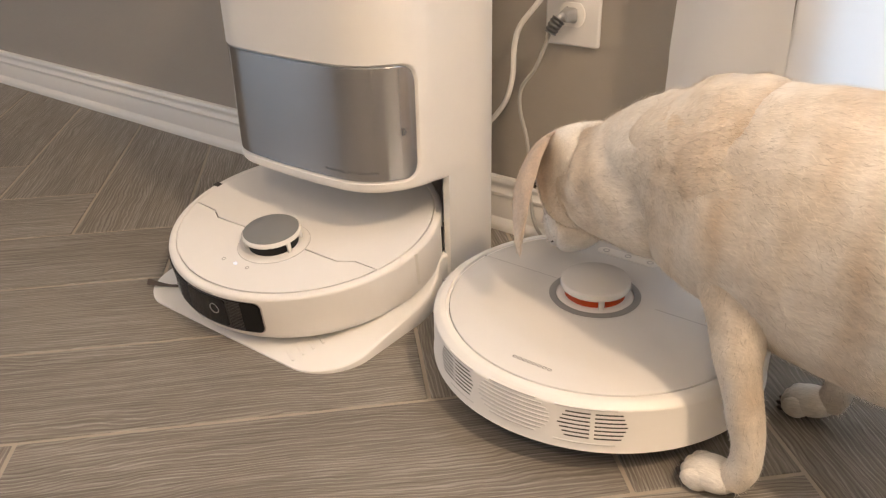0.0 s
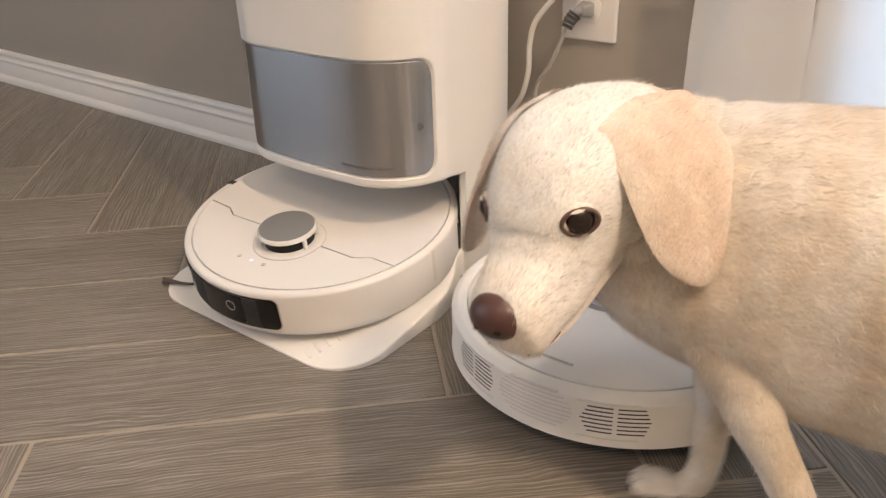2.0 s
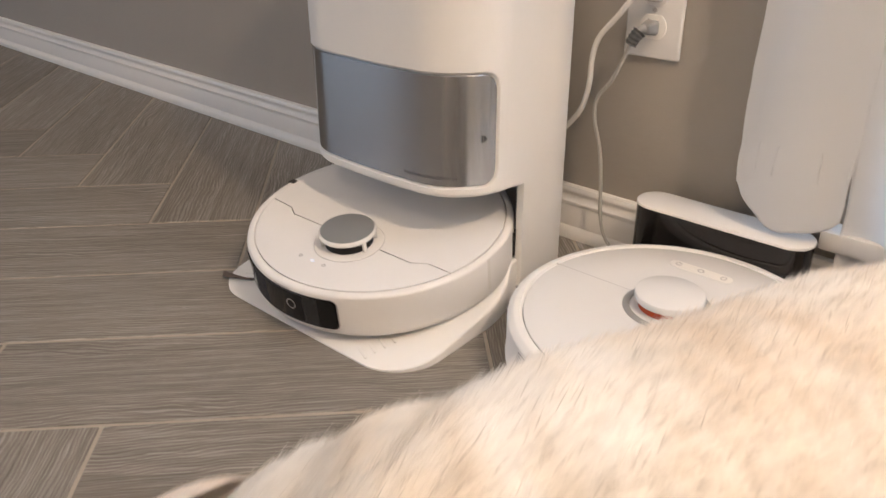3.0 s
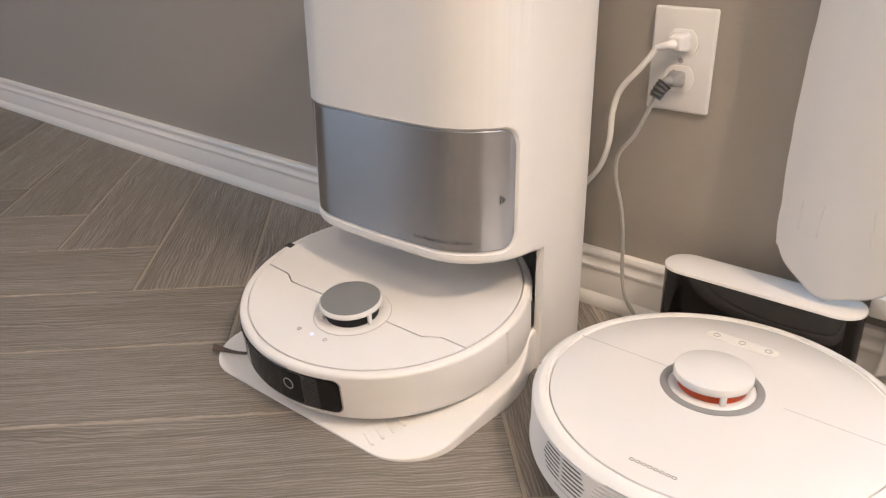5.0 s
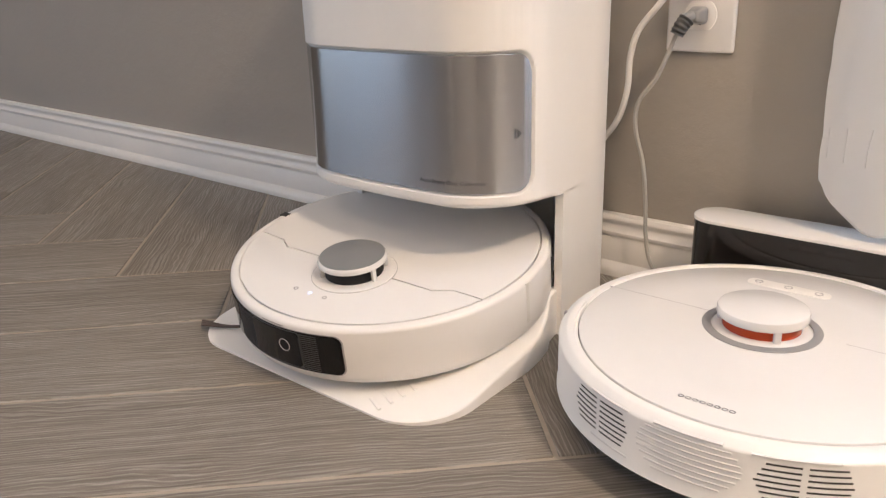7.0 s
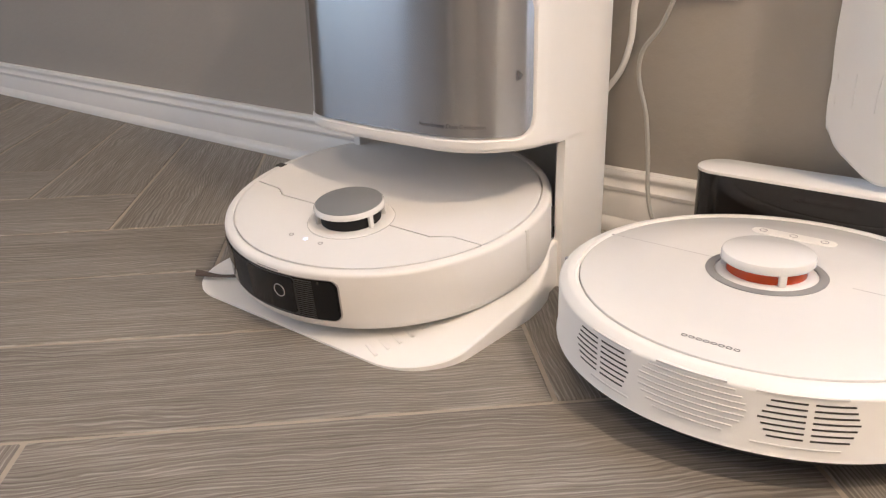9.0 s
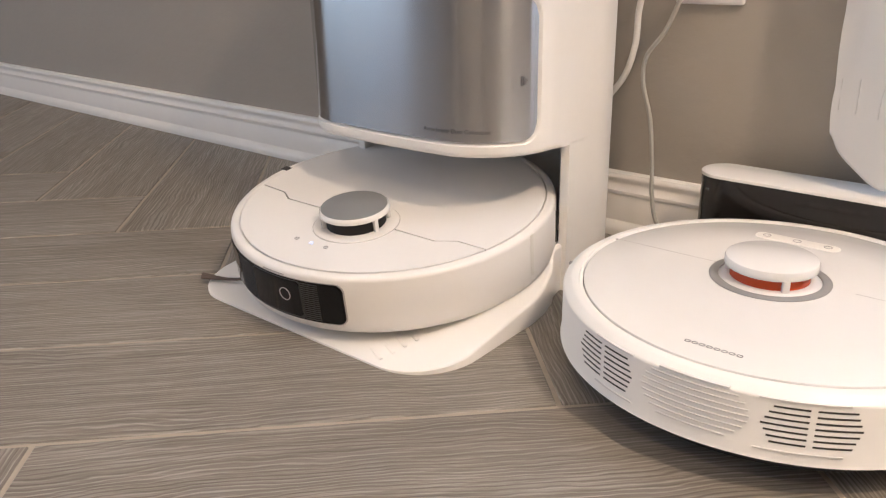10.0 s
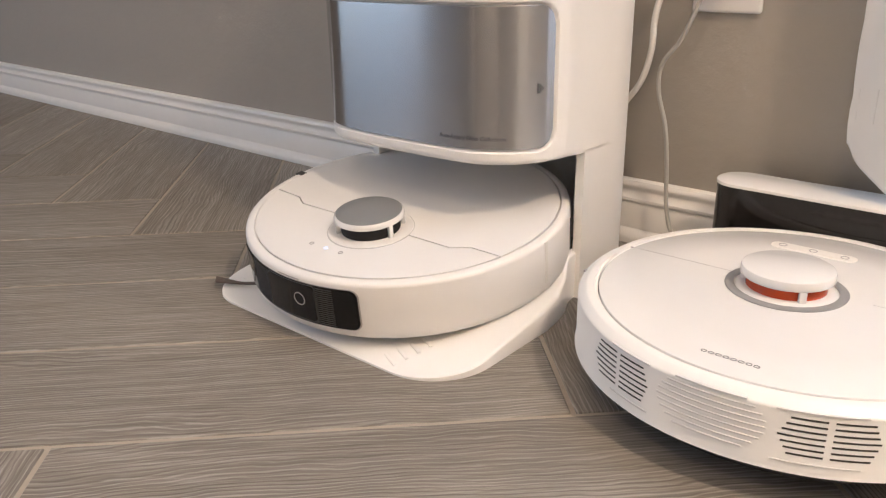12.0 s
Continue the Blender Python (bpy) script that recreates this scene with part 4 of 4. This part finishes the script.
def dog():
    d = thing("dog", "cream short-haired dog with hanging tan ears, walking past the robots", "dog")
    torso = part("torso", loft([(-0.135, 0, 0.262, 0.01, 0.01), (-0.125, 0, 0.260, 0.036, 0.04), (-0.09, 0, 0.250, 0.058, 0.068), (-0.05, 0, 0.238, 0.074, 0.088), (0.0, 0, 0.228, 0.085, 0.101), (0.05, 0, 0.219, 0.092, 0.110), (0.12, 0, 0.215, 0.097, 0.111), (0.2, 0, 0.22, 0.095, 0.105), (0.28, 0, 0.232, 0.085, 0.092), (0.34, 0, 0.238, 0.08, 0.087), (0.40, 0, 0.235, 0.066, 0.076), (0.435, 0, 0.228, 0.04, 0.048), (0.45, 0, 0.224, 0.008, 0.01)], 48, 0.0055, 1.0, 2.2), FUR, d, "cream and tan coat")
    hairs(torso, 42000, 0.0095, HAIR, (1.0, 0, -0.35), 1)
    folds = loft([(0.085, 0, -0.03, 0.01, 0.01), (0.07, 0, -0.026, 0.05, 0.056), (0.03, 0, -0.014, 0.069, 0.081), (-0.03, 0, -0.003, 0.064, 0.075), (-0.08, 0, 0.003, 0.055, 0.063), (-0.12, 0, 0.005, 0.045, 0.05), (-0.145, 0, 0.006, 0.03, 0.03), (-0.15, 0, 0.006, 0.006, 0.006)], 44, 0.0075, 5.0)
    for v in folds.verts:
        ridge = math.sin(v.co.x * 150 + 5 * noise.noise(v.co * 16)) * (0.6 + noise.noise(v.co * 9))
        v.co += Vector((0, v.co.y, v.co.z)).normalized() * 0.0026 * ridge
    neck = part("neck", folds, FUR, d, "thick pale neck with skin folds")
    hairs(neck, 16000, 0.009, HAIR, (1.0, 0, -0.4), 2)
    head = part("head", loft([(0.07, 0, -0.012, 0.006, 0.006), (0.064, 0, -0.010, 0.026, 0.03), (0.044, 0, -0.006, 0.040, 0.043), (0.018, 0, -0.001, 0.045, 0.050), (-0.01, 0, 0.002, 0.0455, 0.0495), (-0.03, 0, -0.002, 0.043, 0.046), (-0.045, 0, -0.012, 0.0385, 0.040), (-0.057, 0, -0.023, 0.0335, 0.0335), (-0.072, 0, -0.032, 0.029, 0.030), (-0.09, 0, -0.038, 0.0262, 0.0268), (-0.103, 0, -0.043, 0.0242, 0.0245), (-0.113, 0, -0.045, 0.0198, 0.02), (-0.118, 0, -0.046, 0.004, 0.004)], 48, 0.002, 9.0, 2.8), FUR_PALE, d, "pale cream head with brown nose")
    hairs(head, 9000, 0.0055, HAIR_PALE, (1.0, 0, -0.15), 3)
    part("nose", blob(-0.1105, 0, -0.0325, 0.0150, 0.0190, 0.0150), NOSE, head, "brown nose leather")
    for s in (-1, 1):
        part("nostril", blob(-0.1218, 0.0075 * s, -0.0345, 0.003, 0.0033, 0.0028, 12), EYE, head)
        out = Vector((-0.7, 0.68 * s, 0.14)).normalized()
        c = Vector((-0.0578, 0.0316 * s, 0.0059))
        part("eye", blob(*c, 0.0099, 0.0099, 0.0099, 24), EYE, head, "dark brown glossy eye")
        side = out.cross(Vector((0, 0, 1))).normalized()
        up = side.cross(out)
        q = [c + out * 0.0058 + side * 0.0106 * math.cos(a) + up * 0.0074 * math.sin(a) for a in [2 * math.pi * k / 28 for k in range(29)]]
        part("eyelid", tube(q, 0.0015, 8), LID, head, "dark eyelid rim")
        cap = blob(*c, 0.0108, 0.0108, 0.0108, 32)
        lift = (up * 0.92 - out * 0.25).normalized()
        bmesh.ops.delete(cap, geom=[v for v in cap.verts if (v.co - c).dot(lift) < 0.0030], context="VERTS")
        part("upper_lid", cap, FUR_EAR, head)
        under = blob(*c, 0.0107, 0.0107, 0.0107, 32)
        drop = (-up * 0.94 - out * 0.2).normalized()
        bmesh.ops.delete(under, geom=[v for v in under.verts if (v.co - c).dot(drop) < 0.0048], context="VERTS")
        part("lower_lid", under, FUR_EAR, head)
        lip = smooth_path([(-0.112, 0.0150 * s, -0.0580), (-0.105, 0.0190 * s, -0.0585), (-0.096, 0.0212 * s, -0.0580), (-0.088, 0.0215 * s, -0.0575)], 6)
        part("lip", tube(lip, lambda t: 0.0007 + 0.0003 * t, 8), LID, head, "dark lip line")
        ob = ear(head, s)
        hairs(ob, 2600, 0.005, HAIR_EAR, (0.2, 0, -1.0), 5 + s)
    jaw = part("jaw", loft([(0.0, 0, -0.02, 0.01, 0.01), (-0.02, 0, -0.036, 0.03, 0.022), (-0.05, 0, -0.052, 0.026, 0.015), (-0.078, 0, -0.062, 0.02, 0.010), (-0.094, 0, -0.066, 0.013, 0.006), (-0.099, 0, -0.066, 0.003, 0.002)], 24, 0.001, 2.0), FUR_PALE, head)
    lick = loft([(0.017, 0, -0.002, 0.004, 0.002), (0.013, 0, 0.0, 0.015, 0.006), (0.0, 0, 0.003, 0.02, 0.008), (-0.02, 0, -0.002, 0.022, 0.008), (-0.036, 0, -0.012, 0.021, 0.0075), (-0.046, 0, -0.026, 0.017, 0.006), (-0.049, 0, -0.034, 0.006, 0.003)], 24)
    bmesh.ops.scale(lick, vec=(0.74, 0.78, 0.74), verts=lick.verts)
    tongue = part("tongue", lick, TONGUE, d, "pink tongue licking the lips")
    legs = []
    for s in (-1, 1):
        # shoulder blade, upper arm, elbow, slim forearm, wrist
        bm = limb([(0.03, -0.07 * s, 0.098), (0.02, -0.06 * s, 0.07), (0.006, -0.046 * s, 0.03), (0.0, -0.024 * s, -0.012), (0.008, -0.001 * s, -0.05), (0.016, 0.006 * s, -0.085), (0.027, 0.008 * s, -0.125), (0.034, 0.009 * s, -0.155), (0.034, 0.009 * s, -0.176), (0.026, 0.01 * s, -0.192)], [0.008, 0.02, 0.034, 0.0345, 0.0245, 0.0185, 0.0145, 0.0128, 0.0135, 0.0135], 24, 0.0018)
        for v in bm.verts:
            v.co.y *= 0.86 if v.co.z > -0.06 else 1
            f = min(1.0, max(0.0, (v.co.z + 0.062) / 0.075))
            v.co.x = 0.004 + (v.co.x - 0.004) * (1 + 0.3 * f * f * (3 - 2 * f))
        leg = part("front_leg", bm, FUR, d)
        hairs(leg, 3600, 0.007, HAIR, (0.3, 0, -1.0), 20 + s)
        paw = part("paw", blob(0.012, 0.010 * s, -0.1935, 0.023, 0.0185, 0.0142), FUR_PALE, leg, "pale rounded paw")
        for k in (-1.5, -0.5, 0.5, 1.5):
            part("toe", blob(-0.004 + 0.003 * abs(k), 0.010 * s + 0.0088 * k, -0.1965, 0.0125, 0.0062, 0.0105, 14), FUR_PALE, leg)
            part("claw", blob(-0.016 + 0.003 * abs(k), 0.010 * s + 0.0088 * k, -0.2005, 0.0045, 0.002, 0.0026, 8), CLAW, leg)
        legs.append(leg)
    for s in (-1, 1):
        bm = limb([(0.0, 0, 0.03), (-0.012, 0, -0.03), (-0.012, 0, -0.075), (0.025, 0, -0.115), (0.048, 0, -0.145), (0.040, 0, -0.18), (0.034, 0, -0.205)], [0.03, 0.052, 0.042, 0.024, 0.017, 0.0145, 0.016], 22, 0.002)
        for v in bm.verts:
            v.co.y *= 0.75 if v.co.z > -0.08 else 1
        leg = part("hind_leg", bm, FUR, d)
        hairs(leg, 2600, 0.007, HAIR, (0.3, 0, -1.0), 30 + s)
        part("paw", blob(0.018, 0, -0.2135, 0.028, 0.0195, 0.0145), FUR_PALE, leg)
        for k in (-1.5, -0.5, 0.5, 1.5):
            part("toe", blob(-0.002 + 0.003 * abs(k), 0.0088 * k, -0.2165, 0.0125, 0.0062, 0.0105, 14), FUR_PALE, leg)
        legs.append(leg)
    part("tail", limb([(0.42, 0, 0.26), (0.47, 0, 0.24), (0.5, 0.01, 0.19), (0.51, 0.015, 0.14)], [0.022, 0.018, 0.013, 0.006], 16), FUR, d)
    return d, torso, neck, head, tongue, legs


DOG, TORSO, NECK, HEAD, TONGUE_PART, LEGS = dog()

# the withers over the floor: seconds, x, y, turn; the dog comes round to its left and leaves past the camera
DOG_WAY = [(0.0, 0.514, -0.256, 0), (0.4, 0.514, -0.256, 0), (0.8, 0.512, -0.256, 1), (1.0, 0.51, -0.258, 1), (1.15, 0.51, -0.258, 1), (1.5, 0.508, -0.268, 3), (1.8, 0.505, -0.308, 8), (2.0, 0.501, -0.354, 15), (2.2, 0.493, -0.407, 22), (2.4, 0.492, -0.472, 33), (2.5, 0.497, -0.508, 42), (2.6, 0.505, -0.545, 50), (2.8, 0.513, -0.609, 59), (3.0, 0.516, -0.67, 63), (3.2, 0.513, -0.729, 65), (3.6, 0.466, -0.919, 68), (4.0, 0.388, -1.15, 70), (4.4, 0.28, -1.42, 70), (4.8, 0.18, -1.7, 70), (6.0, -0.1, -2.4, 70), (12.0, -0.12, -2.45, 70)]
# the head in the room: seconds, x, y, z, roll, nod, turn
HEAD_WAY = [(0.0, 0.322, -0.216, 0.200, 3, -28, -45), (0.4, 0.326, -0.216, 0.209, 1, -31, -36), (0.8, 0.342, -0.235, 0.257, -5, -13, -11), (1.0, 0.339, -0.242, 0.308, -8, -9, 4), (1.15, 0.337, -0.246, 0.318, -9, -9, 10), (1.5, 0.389, -0.349, 0.305, 2, -18, 35), (1.8, 0.386, -0.396, 0.274, -9, -15, 68),
            (2.0, 0.415, -0.440, 0.293, -9, -13, 86), (2.2, 0.428, -0.527, 0.296, -12, -10, 85), (2.4, 0.431, -0.601, 0.304, -9, -14, 73), (2.5, 0.430, -0.638, 0.294, -8, -14, 73), (2.6, 0.447, -0.680, 0.285, -10, -13, 58), (2.8, 0.375, -0.712, 0.222, 0, -18, 52), (3.0, 0.345, -0.79, 0.158, 1, -24, 50)]
# swing of the four legs about their tops, in degrees: left front, right front, left hind, right hind
LEG_WAY = [(0.0, 0, -8, 0, 0), (1.5, 0, -8, 0, 0), (1.8, -1, -4, 2, -4), (2.0, -14, 15, 8, -10), (2.2, -14, 26, 2, -4), (2.4, -18, 12, -12, 10), (2.6, -4, -8, -16, 14), (2.8, 18, -16, 2, 4), (3.0, 22, -10, 14, -12), (3.2, 6, 10, 16, -16), (3.6, -16, 20, -12, 14), (4.0, 18, -16, 12, -12), (4.4, -16, 18, -12, 12), (4.8, 14, -14, 10, -10), (6.0, 0, 0, 0, 0), (12.0, 0, 0, 0, 0)]
TONGUE_WAY = [(0.0, 0, 0, 0), (2.05, 0, 0, 0), (2.2, -0.05, -0.014, -0.001), (2.35, -0.042, -0.03, 0.002), (2.5, -0.028, -0.036, 0.002), (2.65, 0, 0, 0), (12.0, 0, 0, 0)]


# ---- floor planks, laid in herringbone ----
def planks(floor):
    w, length, joint = 0.154, 0.545, 0.0042
    u0, v0 = -0.556, 0.0215
    hx, hy = (length - joint) / 2, (w - joint) / 2
    whole = box(-hx, hx, -hy, hy, -0.008, 0.0, 0.0009, 1)
    me = bpy.data.meshes.new("plank")
    whole.to_mesh(me)
    me.materials.append(PLANK)
    k = 1 / math.sqrt(2)
    rim = 0.248  # half of a plank's extent on the diagonal
    for a in range(-9, 6):
        for i in range(-20, 21):
            for along_u in (True, False):
                if along_u:
                    u, v = u0 + i * w - length / 2, v0 - i * w + w / 2
                else:
                    u, v = u0 + i * w + w / 2, v0 - i * w + length / 2
                u, v = u + a * length, v + a * length
                x, y = (u - v) * k, (u + v) * k
                if not (X0 - rim < x < X1 + rim and Y0 - rim < y < rim):
                    continue
                m = pose(x, y, 0.0, 0, 0, 45 if along_u else 135)
                data = me
                if not (X0 + rim < x < X1 - rim and Y0 + rim < y < -rim):
                    # sawn off along the wall
                    cut = whole.copy()
                    back = m.inverted()
                    for co, no in (((X0, 0, 0), (-1, 0, 0)), ((X1, 0, 0), (1, 0, 0)), ((0, Y0, 0), (0, -1, 0)), ((0, -0.001, 0), (0, 1, 0))):
                        if cut.verts:
                            bmesh.ops.bisect_plane(cut, geom=cut.verts[:] + cut.edges[:] + cut.faces[:], plane_co=back @ Vector(co), plane_no=back.to_3x3() @ Vector(no), clear_outer=True)
                    if len(cut.faces) < 4:
                        cut.free()
                        continue
                    data = bpy.data.meshes.new("plank")
                    cut.to_mesh(data)
                    cut.free()
                    data.materials.append(PLANK)
                ob = new("plank", data)
                ob.parent = floor
                ob.matrix_basis = m
    whole.free()


planks(FLOOR)


# ---- what moves ----
def motions():
    root = {t: pose(x, y, 0, 0, 0, a) for t, x, y, a in DOG_WAY}
    walk(DOG, [(t, root[t]) for t, *_ in DOG_WAY])
    heads = [(t, root[t].inverted() @ pose(*p)) for t, *p in HEAD_WAY]
    last = heads[-1][1]
    heads += [(t, last) for t in (3.2, 4.0, 12.0)]
    walk(HEAD, heads)
    base = Vector((-0.045, 0, 0.254))
    necks = []
    for t, m in heads:
        to = m @ Vector((0.03, 0, -0.014)) - base
        turn = to.to_track_quat("-X", "Z").to_matrix().to_4x4()
        slide = to.length - 0.118
        necks.append((t, Matrix.Translation(base + to.normalized() * slide * 0.8) @ turn))
    walk(NECK, necks)
    tops = ((-0.014, -0.066, 0.208), (0.0, 0.056, 0.208), (0.36, -0.055, 0.228), (0.36, 0.055, 0.228))
    cross = {2.0: -17, 2.2: -26, 2.4: -12}  # the right paw steps in under the chest
    reach = {2.0: (-0.004, -0.012, -0.028), 2.2: (-0.004, -0.012, -0.024)}  # its shoulder drops with the step
    for k, leg in enumerate(LEGS):
        walk(leg, [(row[0], pose(*(p + q for p, q in zip(tops[k], reach.get(row[0], (0, 0, 0)) if k == 1 else (0, 0, 0))), cross.get(row[0], 0) if k == 1 else 0, row[1 + k], 0)) for row in LEG_WAY])
    rest = pose(-0.028, 0, -0.036)
    times = [t for t, _ in heads]
    rows = []
    for t, x, y, z in TONGUE_WAY:
        i = max(k for k in range(len(times)) if times[k] <= t + 1e-6)
        j = min(i + 1, len(times) - 1)
        f = 0 if j == i else (t - times[i]) / (times[j] - times[i])
        rows.append((t, x, y, z, heads[i][1].lerp(heads[j][1], f)))
    extra = [(t, 0, 0, 0, m) for t, m in heads if t not in {r[0] for r in rows}]

    def out_at(t):
        for a, b in zip(TONGUE_WAY, TONGUE_WAY[1:]):
            if a[0] <= t <= b[0]:
                f = (t - a[0]) / (b[0] - a[0])
                return [p + (q - p) * f for p, q in zip(a[1:], b[1:])]
        return [0, 0, 0]

    rows += [(t, *out_at(t), m) for t, _, _, _, m in extra]
    rows.sort(key=lambda r: r[0])
    walk(TONGUE_PART, [(t, m @ rest @ pose(x, y, z)) for t, x, y, z, m in rows])


motions()
